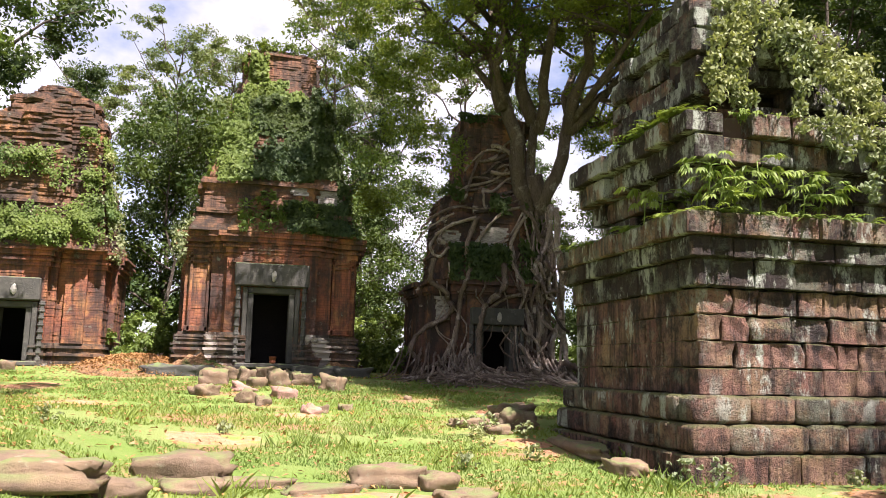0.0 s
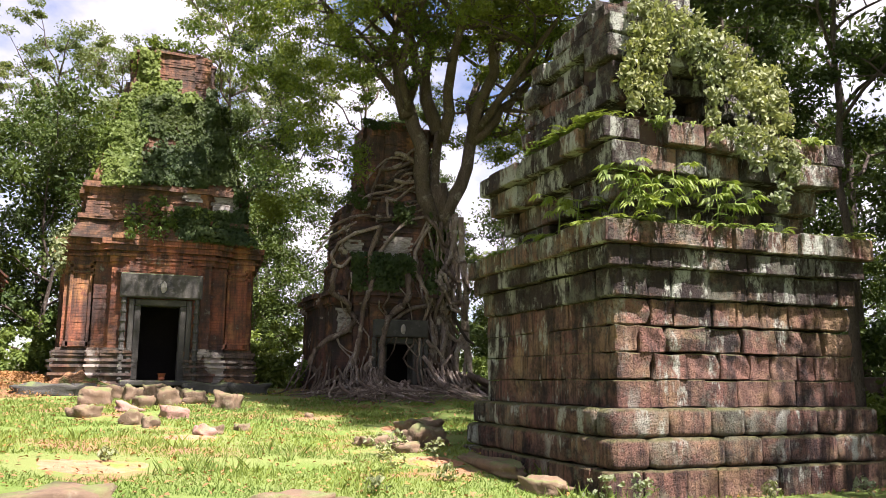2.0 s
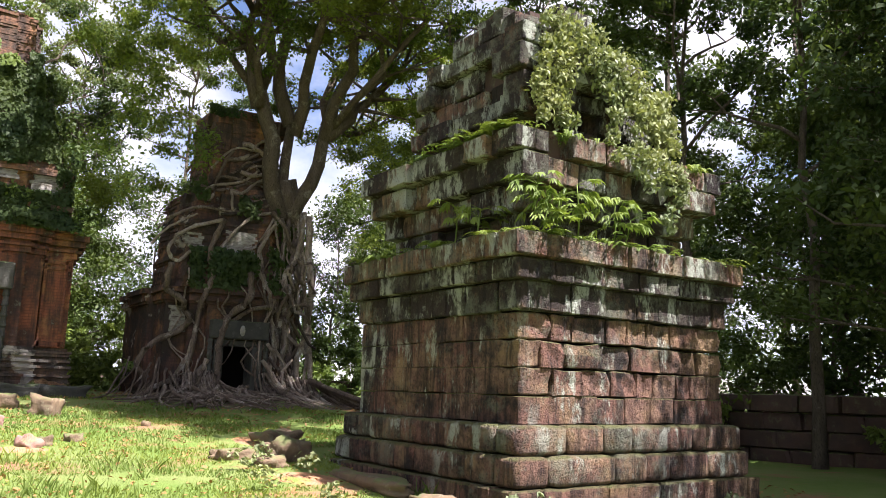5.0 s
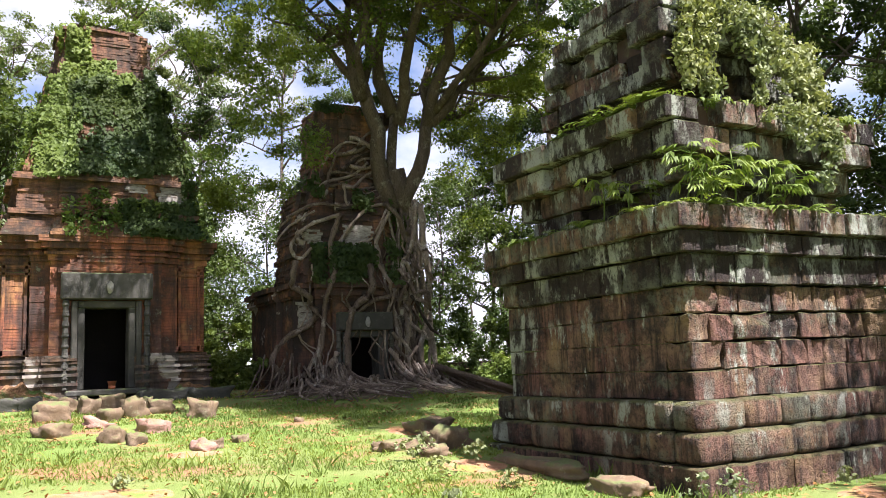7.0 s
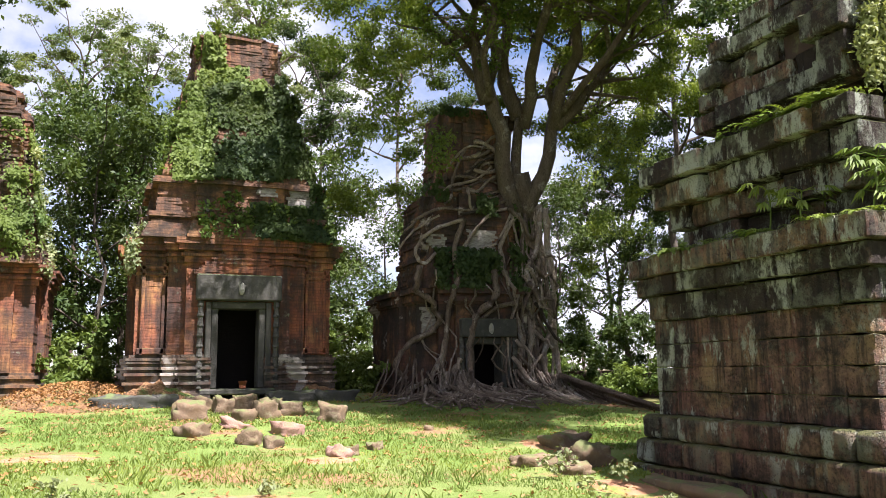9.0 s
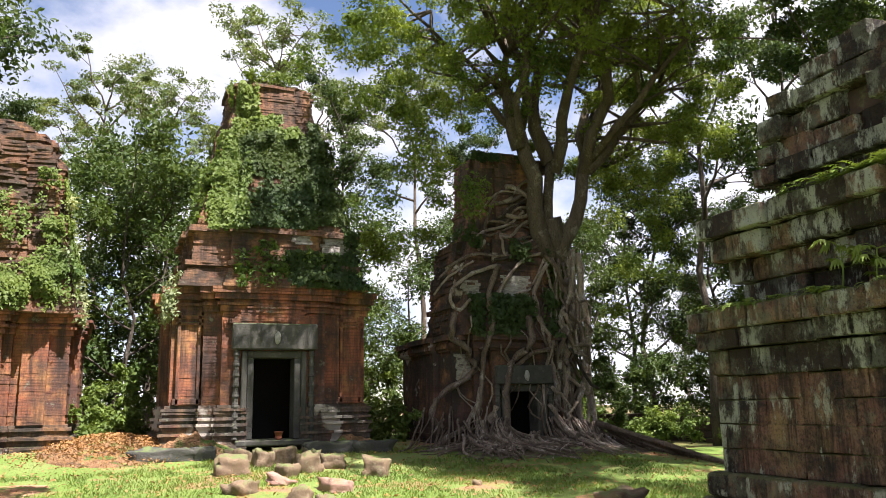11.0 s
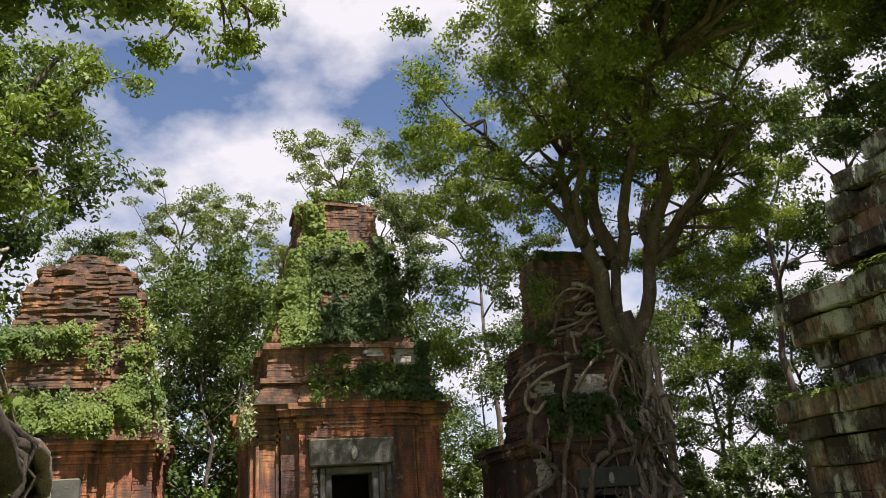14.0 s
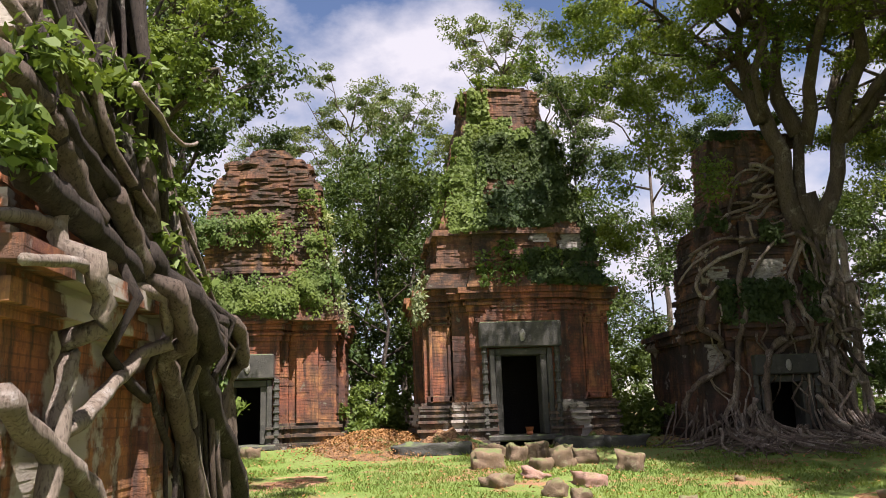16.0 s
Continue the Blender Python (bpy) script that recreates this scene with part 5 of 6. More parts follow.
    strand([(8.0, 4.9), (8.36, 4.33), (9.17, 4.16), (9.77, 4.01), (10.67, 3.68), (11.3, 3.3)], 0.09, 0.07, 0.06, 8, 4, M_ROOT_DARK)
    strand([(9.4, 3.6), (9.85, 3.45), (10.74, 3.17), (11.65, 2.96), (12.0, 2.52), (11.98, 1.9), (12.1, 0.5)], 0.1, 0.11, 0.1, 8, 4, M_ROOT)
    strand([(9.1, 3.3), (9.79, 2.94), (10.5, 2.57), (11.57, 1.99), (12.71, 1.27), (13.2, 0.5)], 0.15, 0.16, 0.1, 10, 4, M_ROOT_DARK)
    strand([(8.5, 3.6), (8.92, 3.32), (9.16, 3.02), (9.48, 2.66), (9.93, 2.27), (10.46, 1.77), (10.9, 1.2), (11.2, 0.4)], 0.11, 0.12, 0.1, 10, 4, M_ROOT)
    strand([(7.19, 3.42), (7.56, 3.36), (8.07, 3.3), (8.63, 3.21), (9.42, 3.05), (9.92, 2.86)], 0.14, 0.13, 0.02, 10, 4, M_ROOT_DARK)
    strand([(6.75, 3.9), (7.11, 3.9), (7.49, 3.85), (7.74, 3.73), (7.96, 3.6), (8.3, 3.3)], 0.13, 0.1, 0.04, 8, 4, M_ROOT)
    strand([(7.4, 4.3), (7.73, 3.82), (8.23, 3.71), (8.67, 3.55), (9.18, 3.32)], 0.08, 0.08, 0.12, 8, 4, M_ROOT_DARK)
    strand([(8.1, 4.4), (8.35, 3.97), (8.72, 3.8), (9.35, 3.6), (9.98, 3.44), (10.9, 3.15)], 0.06, 0.06, 0.18, 8, 4, M_ROOT)
    for _ in range(30):
        y0 = rnd.uniform(7.3, 9.8)
        z0 = 4.9 - (y0 - 7.3) * 0.2 + rnd.uniform(-0.5, 0.6)
        y1 = rnd.uniform(10.4, 13.0)
        mid = [(y0 + (y1 - y0) * k + rnd.gauss(0, 0.3), z0 + (0.4 - z0) * k ** 1.5 + rnd.gauss(0, 0.2)) for k in (0.2, 0.4, 0.6, 0.8)]
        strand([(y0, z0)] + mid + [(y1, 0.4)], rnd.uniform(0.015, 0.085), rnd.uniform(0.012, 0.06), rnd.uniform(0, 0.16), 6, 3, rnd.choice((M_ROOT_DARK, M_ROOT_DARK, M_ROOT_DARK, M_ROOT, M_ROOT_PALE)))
    # the trunk above and its boughs
    v, f = [], []
    tube(v, f, bent((EX + 2.1, 9.0, 3.9), (EX + 1.75, 8.9, 9.5), 6, 0.03, rnd), [0.22, 0.2, 0.2, 0.2, 0.19, 0.18, 0.16], 9)
    for _ in range(20):
        y0 = rnd.uniform(8.3, 9.5)
        rv, rf = [], []
        w = rnd.choice((0.025, 0.04, 0.06, 0.09, 0.12))
        tube(rv, rf, bent((EX + 2.35 + rnd.uniform(-0.1, 0.2), y0 + rnd.uniform(-0.3, 0.9), rnd.uniform(3.4, 4.2)), (EX + 2.1 + rnd.uniform(-0.2, 0.2), y0 * 0.6 + 3.5, rnd.uniform(6.5, 9.0)), 7, 0.045, rnd), [w * (1 - 0.07 * q) for q in range(8)], 6)
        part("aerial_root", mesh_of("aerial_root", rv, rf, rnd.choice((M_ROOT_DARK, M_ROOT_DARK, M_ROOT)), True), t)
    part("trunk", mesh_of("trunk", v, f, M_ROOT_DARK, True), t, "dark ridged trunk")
    cent, rad = [], []
    for x, y, z in ((-7.2, 12.6, 8.9), (-8.6, 14.2, 9.6), (-6.4, 14.6, 9.9), (-9.4, 11.2, 9.4), (-5.4, 13.8, 9.7), (-10.5, 9.5, 11.5), (-8.0, 13.4, 9.8), (-7.2, 14.6, 10.4), (-9.0, 12.6, 8.4)):
        lv, lf = [], []
        path = bent((EX + 1.8, 8.9, 7.6 + rnd.uniform(-0.6, 1.5)), (x, y, z), 6, 0.06, rnd)
        tube(lv, lf, path, [0.13 * (1 - 0.8 * j / 6) for j in range(7)], 6)
        for j in range(3, 7):
            for _ in range(3):
                q = path[j] + Vector((rnd.gauss(0, 0.45), rnd.gauss(0, 0.5), rnd.gauss(-0.1, 0.25)))
                tube(lv, lf, bent(path[j], q, 3, 0.1, rnd), [0.03, 0.022, 0.016, 0.008], 4)
                cent.append(q[:])
                rad.append(rnd.uniform(0.28, 0.62))
        part("limb", mesh_of("limb", lv, lf, M_BARK, True), t)
    part("crown", quads_mesh("crown", leaves(cent, rad, 30000, 0.1, rng, 0.6, 0.5, 0.3), M_LEAF_VINE), t, "hanging green leafy boughs")
    # leaves on the roots
    cent, rad = [], []
    for _ in range(34):
        y = rnd.uniform(6.9, 9.6)
        cent.append((E_FACE - 0.15 + rnd.uniform(0, 0.25), y, 4.25 + rnd.gauss(0, 0.22) + (y - 8) * 0.1))
        rad.append(rnd.uniform(0.12, 0.3))
    for _ in range(48):
        k = rnd.random()
        cent.append((E_FACE + 0.12, 9.2 + 3.2 * k + rnd.gauss(0, 0.3), 3.7 - 1.6 * k + rnd.gauss(0, 0.35)))
        rad.append(rnd.uniform(0.06, 0.16))
    for _ in range(6):
        cent.append((E_FACE + 0.1, 6.9 + rnd.uniform(0, 0.35), 3.5 + rnd.uniform(-0.15, 0.15)))
        rad.append(0.16)
    part("foliage", quads_mesh("foliage", leaves(cent, rad, 5200, 0.1, rng, 0.8, 0.3, 0.2), M_LEAF_VINE), t, "fresh green sprouting leaves")


e_tree()


# ---------- plants on the ruins ----------
def b_half(z):
    for za, zb, wa, wb in ((4.98, 5.5, 2.30, 1.95), (5.5, 6.5, 2.0, 2.0), (6.5, 7.4, 1.85, 1.6), (7.4, 8.3, 1.6, 1.4), (8.3, 9.55, 1.35, 1.12), (9.55, 10.7, 1.0, 0.9)):
        if z < zb:
            return wa + (wb - wa) * max(0, z - za) / (zb - za)
    return 0.8


def creeper(name, label, regions, half, cx, cy, seed, material, leaf, density):
    """Leaf clumps on the tiers of a tower; regions: from x, to x, from z, to z, how many clumps, their size."""
    rnd, rng = random.Random(seed), np.random.default_rng(seed)
    cent, rad = [], []
    for xa, xb, za, zb, n, size in regions:
        for _ in range(n):
            z = rnd.uniform(za, zb)
            h = half(z)
            x = cx + rnd.uniform(xa, xb)
            if abs(x - cx) <= h:
                y = cy - h - 0.18
            else:
                y = cy + rnd.uniform(-h, h * 0.3)
                x = cx + math.copysign(h + 0.15, x - cx)
            cent.append((x, y, z))
            rad.append(size * rnd.uniform(0.6, 1.4))
    count = int(sum(r * r for r in rad) * density)
    ob = new(name, quads_mesh(name, leaves(cent, rad, count, leaf, rng, 0.9, 0.5, 0.35), material))
    tagged(ob, label, "creeper", kind="stuff")


def cling(name, label, half, cx, cy, zones, seed, material, leaf, density, thick=0.22):
    """Leaves that lie on the faces of a tower; zones: from x, to x, from z, to z, cover (0 to 1)."""
    rnd, rng = random.Random(seed), np.random.default_rng(seed)
    p, nrm = [], []
    for xa, xb, za, zb, cover in zones:
        for _ in range(int((xb - xa) * (zb - za) * density)):
            x, z = rnd.uniform(xa, xb), rnd.uniform(za, zb)
            g = noise.noise((x * 1.1 + seed, z * 0.9, seed * 0.3)) + 0.6 * noise.noise((x * 3.1, z * 2.2 + seed, 4.0))
            edge = min(x - xa, xb - x, z - za, zb - z)
            if g + 0.45 * min(1.0, edge / 0.4) + rnd.gauss(0, 0.22) < 0.85 - 1.25 * cover:
                continue
            h = half(z)
            lift = thick * (0.3 + 1.5 * max(0.0, g)) * rnd.random() ** 0.6 + 0.03
            if abs(x) <= h:
                s = 0.16 if abs(x) < h * 0.55 else 0.0
                p.append((cx + x, cy - h - s - lift, z))
                nrm.append((rnd.gauss(0, 0.5), -1 + rnd.gauss(0, 0.3), 0.55 + rnd.gauss(0, 0.4)))
            else:
                d = math.copysign(1, x)
                p.append((cx + d * (h + lift), cy - h + (abs(x) - h) * 2.2 + rnd.gauss(0, 0.1), z))
                nrm.append((d + rnd.gauss(0, 0.3), -0.3 + rnd.gauss(0, 0.5), 0.55 + rnd.gauss(0, 0.4)))
    nrm = np.array(nrm)
    nrm /= np.linalg.norm(nrm, axis=1, keepdims=True)
    ob = new(name, quads_mesh(name, leaf_quads(np.array(p), nrm, leaf, rng, 0.8, 0.72), material))
    return tagged(ob, label, "creeper", kind="stuff")


BCX, BCY, ACY = -2.53, 22.62 + 2.45 - 0.3, 23.9 + 2.3 - 0.3
# darker leaf material paints the shade of the fig's canopy on the dome
cling("creeper", "dense green creeper over brick tower dome, canopy shade in its darker leaf colour", b_half, BCX, BCY, (
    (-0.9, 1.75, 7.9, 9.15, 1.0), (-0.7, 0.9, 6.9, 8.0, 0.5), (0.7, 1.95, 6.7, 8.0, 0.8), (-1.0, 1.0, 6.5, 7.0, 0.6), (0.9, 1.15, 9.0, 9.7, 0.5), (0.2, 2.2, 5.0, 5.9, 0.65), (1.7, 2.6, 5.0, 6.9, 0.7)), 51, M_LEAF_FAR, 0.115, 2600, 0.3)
# lighter leaf material paints the sunlit left part of the creeper
cling("creeper", "green creeper hanging down brick tower tiers, sunlight in its lighter leaf colour", b_half, BCX, BCY, (
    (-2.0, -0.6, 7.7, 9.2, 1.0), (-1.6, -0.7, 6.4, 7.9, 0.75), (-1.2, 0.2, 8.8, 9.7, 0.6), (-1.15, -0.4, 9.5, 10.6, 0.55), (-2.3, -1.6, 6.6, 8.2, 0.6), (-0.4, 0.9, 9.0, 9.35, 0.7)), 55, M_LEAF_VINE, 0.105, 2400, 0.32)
creeper("creeper", "bushy green creeper jutting from brick tower edges", (
    (-2.9, -1.9, 7.0, 8.3, 34, 0.27), (-0.9, 0.75, 10.7, 11.0, 30, 0.24), (2.1, 2.7, 4.9, 5.8, 14, 0.24)), b_half, BCX, BCY, 56, M_LEAF_VINE, 0.1, 420)
creeper("creeper", "bright green bush rooted on brick cornice ledge", (
    (-0.95, 0.25, 5.05, 5.75, 30, 0.26), (-0.5, -0.1, 5.7, 6.15, 8, 0.18), (0.7, 1.3, 5.0, 5.9, 10, 0.2)), b_half, BCX, BCY - 0.15, 52, M_LEAF_VINE, 0.13, 300)
creeper("creeper", "yellow-green bush hanging from tower cornice corner", ((-2.75, -2.45, 4.2, 5.3, 22, 0.25),), b_half, BCX, BCY - 1.0, 57, M_LEAF_IVY, 0.11, 380)


def a_half(z):
    return 2.0 - 0.15 * max(0.0, z - 4.5)


cling("creeper", "yellow-green creeper hanging over crumbling brick tower", a_half, -9.06, ACY, (
    (-2.2, 2.1, 4.45, 5.9, 0.36), (-1.9, 1.6, 5.8, 7.4, 0.26), (1.0, 2.3, 5.2, 8.0, 0.48), (-2.4, -1.2, 5.0, 7.6, 0.3)), 53, M_LEAF_VINE, 0.082, 2100, 0.3)
creeper("creeper", "yellow-green bushes jutting from crumbling brick tower", (
    (1.9, 2.6, 4.2, 5.6, 26, 0.26), (1.7, 2.2, 5.6, 7.6, 20, 0.22), (-1.0, 1.4, 4.6, 5.4, 14, 0.2)), a_half, -9.06, ACY, 58, M_LEAF_IVY, 0.1, 360)
c_creeper = cling("creeper", "dark green creeper between fig roots", lambda z: c_half(z) / C_SLIM, CCX + 0.1, CYF + CD / 2 - 0.35, (
    (-1.6, 0.4, 4.1, 5.3, 0.42), (0.7, 2.0, 4.1, 5.5, 0.45), (0.9, 2.2, 5.2, 7.4, 0.42), (-1.9, -1.1, 6.6, 7.5, 0.5), (-1.2, 0.9, 9.25, 9.6, 0.5), (-0.3, 0.5, 6.2, 7.2, 0.35)), 54, M_LEAF_FAR, 0.1, 1700, 0.3)
c_creeper.matrix_basis = C_SEAT


def laterite_creeper():
    """Creeper with pale leaves hanging over the upper front of the laterite tower."""
    rnd, rng = random.Random(61), np.random.default_rng(61)
    cent, rad = [], []
    for _ in range(150):
        k = rnd.random()
        x, z = 2.75 + 2.3 * k + rnd.gauss(0, 0.12), 6.35 - 0.95 * k + rnd.gauss(0, 0.16)
        cent.append((x, 9.12 - 0.05 * rnd.random(), z))
        rad.append(rnd.uniform(0.12, 0.24))
    for _ in range(60):
        cent.append((rnd.uniform(2.5, 3.1), 9.06, rnd.uniform(4.9, 6.1)))
        rad.append(rnd.uniform(0.1, 0.2))
    for x, z0, z1 in ((3.9, 4.6, 5.6), (4.25, 4.3, 5.5), (4.75, 3.7, 5.3), (5.0, 4.2, 5.2), (4.5, 4.6, 5.5)):
        for _ in range(16):
            z = rnd.uniform(z0, z1)
            cent.append((x + rnd.gauss(0, 0.09), (8.98 if z > 4.8 else 8.84), z))
            rad.append(rnd.uniform(0.08, 0.17))
    ob = new("creeper", quads_mesh("creeper", leaves(cent, rad, 14500, 0.075, rng, 0.9, 0.7, 0.3), M_LEAF_IVY))
    tagged(ob, "pale green creeper hanging over laterite ledge", "creeper", kind="stuff")


laterite_creeper()


def papaya_plant(x, y, z, h, n, seed, spread=0.36, name="ledge_plant"):
    """A leafy sapling with fingered leaves on thin stalks."""
    rnd = random.Random(seed)
    t = thing(name, "bright green sapling with long fingered leaves", "plant", (x, y, z), "saplings on ledges")
    v, f = [], []
    stem = bent((0, 0, -0.03), (rnd.uniform(-0.08, 0.08), -0.06, h), 4, 0.05, rnd)
    tube(v, f, stem, [0.014, 0.012, 0.011, 0.01, 0.008], 5)
    part("stem", mesh_of("stem", v, f, M_FERN, True), t)
    for i in range(n * 2):
        a = i * 2.4 + rnd.uniform(-0.3, 0.3)
        s = stem[rnd.choice((2, 3, 4))]
        out = spread * rnd.uniform(0.4, 1.0)
        tip = s + Vector((math.cos(a) * out, math.sin(a) * out * 0.8 - 0.04, rnd.uniform(-0.06, 0.14)))
        dip = rnd.uniform(-1.1, 0.1)
        lv, lf = [], []
        tube(lv, lf, [s, s.lerp(tip, 0.5) + Vector((0, 0, 0.03)), tip], [0.005, 0.004, 0.003], 4)
        for k in range(7):
            b = a + (k - 3) * 0.42
            d = Vector((math.cos(b), math.sin(b), dip)).normalized()
            side = d.cross(Vector((0, 0, 1))).normalized()
            ln = 0.17 * rnd.uniform(0.7, 1.25) * (1 - 0.09 * abs(k - 3))
            st = len(lv)
            lv += [tip[:], (tip + d * ln * 0.45 + side * ln * 0.17 + Vector((0, 0, 0.02)))[:], (tip + d * ln + Vector((0, 0, -0.03)))[:], (tip + d * ln * 0.45 - side * ln * 0.17 + Vector((0, 0, 0.02)))[:]]
            lf.append((st, st + 1, st + 2, st + 3))
        part("leaf", mesh_of("leaf", lv, lf, M_FERN), t)


for i, (x, y, z, h, n) in enumerate(((2.35, 9.0, 3.42, 0.62, 9), (2.75, 8.95, 3.42, 0.5, 7), (3.15, 9.0, 3.42, 0.72, 8), (3.75, 8.95, 3.42, 0.55, 9), (4.0, 9.0, 3.42, 0.4, 7), (2.25, 9.9, 3.42, 0.42, 6), (2.2, 10.35, 3.42, 0.5, 6), (2.5, 8.95, 3.42, 0.35, 6))):
    papaya_plant(x, y, z, h, n, 70 + i)


def fern_tuft(x, y, z, seed, n=16, ln=0.3, droop=0.9, material=None):
    """Arching fronds with small leaflets."""
    rnd = random.Random(seed)
    quads = []
    for i in range(n):
        a = rnd.uniform(0, 6.28)
        d = Vector((math.cos(a), math.sin(a), rnd.uniform(0.5, 1.2))).normalized()
        p = Vector((rnd.gauss(0, 0.06), rnd.gauss(0, 0.06), 0))
        L = ln * rnd.uniform(0.6, 1.25)
        for s in range(7):
            p = p + d * (L / 7)
            d = (d + Vector((0, 0, -0.24 * droop))).normalized()
            side = d.cross(Vector((0, 0, 1)))
            side = side.normalized() if side.length > 1e-4 else Vector((1, 0, 0))
            w = L * 0.2 * (1 - abs(s - 2.5) / 5)
            for g in (-1, 1):
                q = p + side * g * w - d * 0.01 + Vector((0, 0, -0.2 * w))
                quads.append([list(p), list(p + side * g * w * 0.5 + d * 0.022), list(q), list(p + side * g * w * 0.5 - d * 0.018)])
    ob = new("fern_tuft", quads_mesh("fern_tuft", np.array(quads), material or M_FERN))
    ob.location = (x, y, z)
    return tagged(ob, "yellow-green fern tuft growing on laterite ledge", "fern", "ferns on ledges")


rnd = random.Random(80)
for i in range(24):
    x = rnd.uniform(2.05, 6.0)
    fern_tuft(x, 8.78 + rnd.uniform(0, 0.2), 3.4, 800 + i, rnd.randint(8, 16), rnd.uniform(0.14, 0.3), 1.0)
for i in range(22):
    fern_tuft(1.98 + rnd.uniform(0, 0.2), rnd.uniform(9.0, 12.7), 3.4, 840 + i, rnd.randint(8, 16), rnd.uniform(0.14, 0.3), 1.0)
for i in range(18):
    fern_tuft(rnd.uniform(2.2, 5.8), 8.95 + rnd.uniform(0, 0.15), 4.78, 870 + i, rnd.randint(6, 12), rnd.uniform(0.1, 0.26), 1.5)
for i in range(14):
    fern_tuft(2.15 + rnd.uniform(0, 0.2), rnd.uniform(9.2, 11.2), 4.78, 890 + i, rnd.randint(10, 18), rnd.uniform(0.2, 0.42), 0.8, M_LEAF_VINE)


# ---------- stones ----------
def stone(name, label, x, y, sx, sy, sz, turn, seed, material, sink=0.04, tilt=0.0, group="", rounded=0.3):
    rnd = random.Random(seed)
    bm = bmesh.new()
    bmesh.ops.create_cube(bm, size=1.0)
    bmesh.ops.subdivide_edges(bm, edges=bm.edges[:], cuts=5, use_grid_fill=True)
    off = Vector((seed * 1.7, seed * 0.9, 0))
    for q in bm.verts:
        c = q.co.copy()
        ball = c.normalized() * 0.62
        c = c.lerp(ball, rounded)
        k = 1 + 0.3 * noise.noise(c * 2.2 + off) + 0.14 * noise.noise(c * 5 + off) + 0.06 * noise.noise(c * 13 + off)
        q.co = Vector((c.x * sx * k, c.y * sy * k, (c.z + 0.5) * sz * k))
    me = bpy.data.meshes.new(name)
    bm.to_mesh(me)
    bm.free()
    me.materials.append(material)
    me.polygons.foreach_set("use_smooth", [True] * len(me.polygons))
    ob = new(name, me)
    ob.matrix_basis = pose(x, y, gz(x, y) - sink, tilt, tilt * 0.6, turn)
    return tagged(ob, label, "stone", group)


M_POT_STONE = plain_stone("sandstone_pink", (0.36, 0.22, 0.17), (0.26, 0.15, 0.11), (0.42, 0.33, 0.27), 4.0)
FALLEN = "fallen stones before the doorway"
for i, (x, y, w, h, tilt) in enumerate((
        (-3.8, 19.3, 0.72, 0.42, 0), (-3.9, 17.2, 0.62, 0.26, 0), (-3.1, 20.3, 0.56, 0.4, 6), (-2.6, 20.5, 0.5, 0.4, 0), (-2.4, 19.2, 0.58, 0.42, 8),
        (-3.15, 17.9, 0.62, 0.2, 20), (-2.35, 17.1, 0.66, 0.28, 6), (-3.1, 16.3, 0.42, 0.3, 0), (-2.8, 15.9, 0.3, 0.24, 10), (-1.2, 18.5, 0.66, 0.4, 0),
        (-2.0, 14.9, 0.42, 0.22, 24), (-1.75, 15.0, 0.26, 0.2, 8), (-1.3, 15.3, 0.28, 0.18, 0), (0.2, 16.9, 0.24, 0.15, 0), (-2.9, 18.7, 0.5, 0.3, 5),
        (-1.8, 19.6, 0.55, 0.34, 0), (-3.5, 20.9, 0.6, 0.36, 0), (-2.0, 20.9, 0.5, 0.3, 12), (-8.9, 22.3, 0.5, 0.3, 0), (-9.5, 22.6, 0.4, 0.22, 5))):
    tone = M_POT_STONE if i in (5, 6, 10) else M_RUBBLE
    stone("fallen_stone", "broken pale red sandstone slab" if tone == M_POT_STONE else "weathered brown fallen stone with moss", x, y, w * 0.82, w * 0.66, h * 0.92, i * 47 % 180, i + 1, tone, 0.07, tilt, FALLEN, 0.34 if i % 3 else 0.2)
for i, (x, y, sx, sy, sz, turn) in enumerate(((-4.95, 7.55, 1.25, 0.7, 0.22, 4), (-4.25, 8.0, 0.5, 0.5, 0.14, 20), (-3.78, 9.2, 0.95, 0.45, 0.24, 2), (-3.6, 8.6, 0.6, 0.4, 0.13, 8), (-2.98, 8.95, 0.8, 0.28, 0.1, -4),
                                              (-2.35, 8.6, 0.75, 0.28, 0.09, 12), (-1.6, 9.0, 0.75, 0.42, 0.2, -3), (-1.12, 8.8, 0.38, 0.38, 0.16, 15), (-1.0, 8.0, 0.5, 0.45, 0.12, 30), (0.6, 13.6, 0.6, 0.4, 0.14, 5), (1.35, 13.3, 0.6, 0.5, 0.26, 10), (0.9, 12.9, 0.42, 0.34, 0.14, 0),
                                              (1.7, 14.6, 0.7, 0.5, 0.2, 20), (1.55, 11.2, 0.35, 1.9, 0.14, -3), (1.5, 9.6, 0.34, 0.7, 0.16, 8), (1.5, 13.6, 0.6, 0.4, 0.2, 60))):
    stone("laterite_slab", "low purple-brown laterite slab sunk in grass", x, y, sx, sy, sz * 1.25, turn, 50 + i, M_RUBBLE, 0.05, 0, "slabs in the lawn", 0.42)
for i, (x, w) in enumerate(((-5.0, 1.3), (-4.15, 0.5), (-1.3, 1.1), (-0.35, 0.9))):
    stone("kerb_stone", "grey mossy kerb stone before brick tower", x, 21.8, w, 0.36, 0.28, 0, 90 + i, M_SAND, 0.04, 0, "kerb before the tower", 0.12)


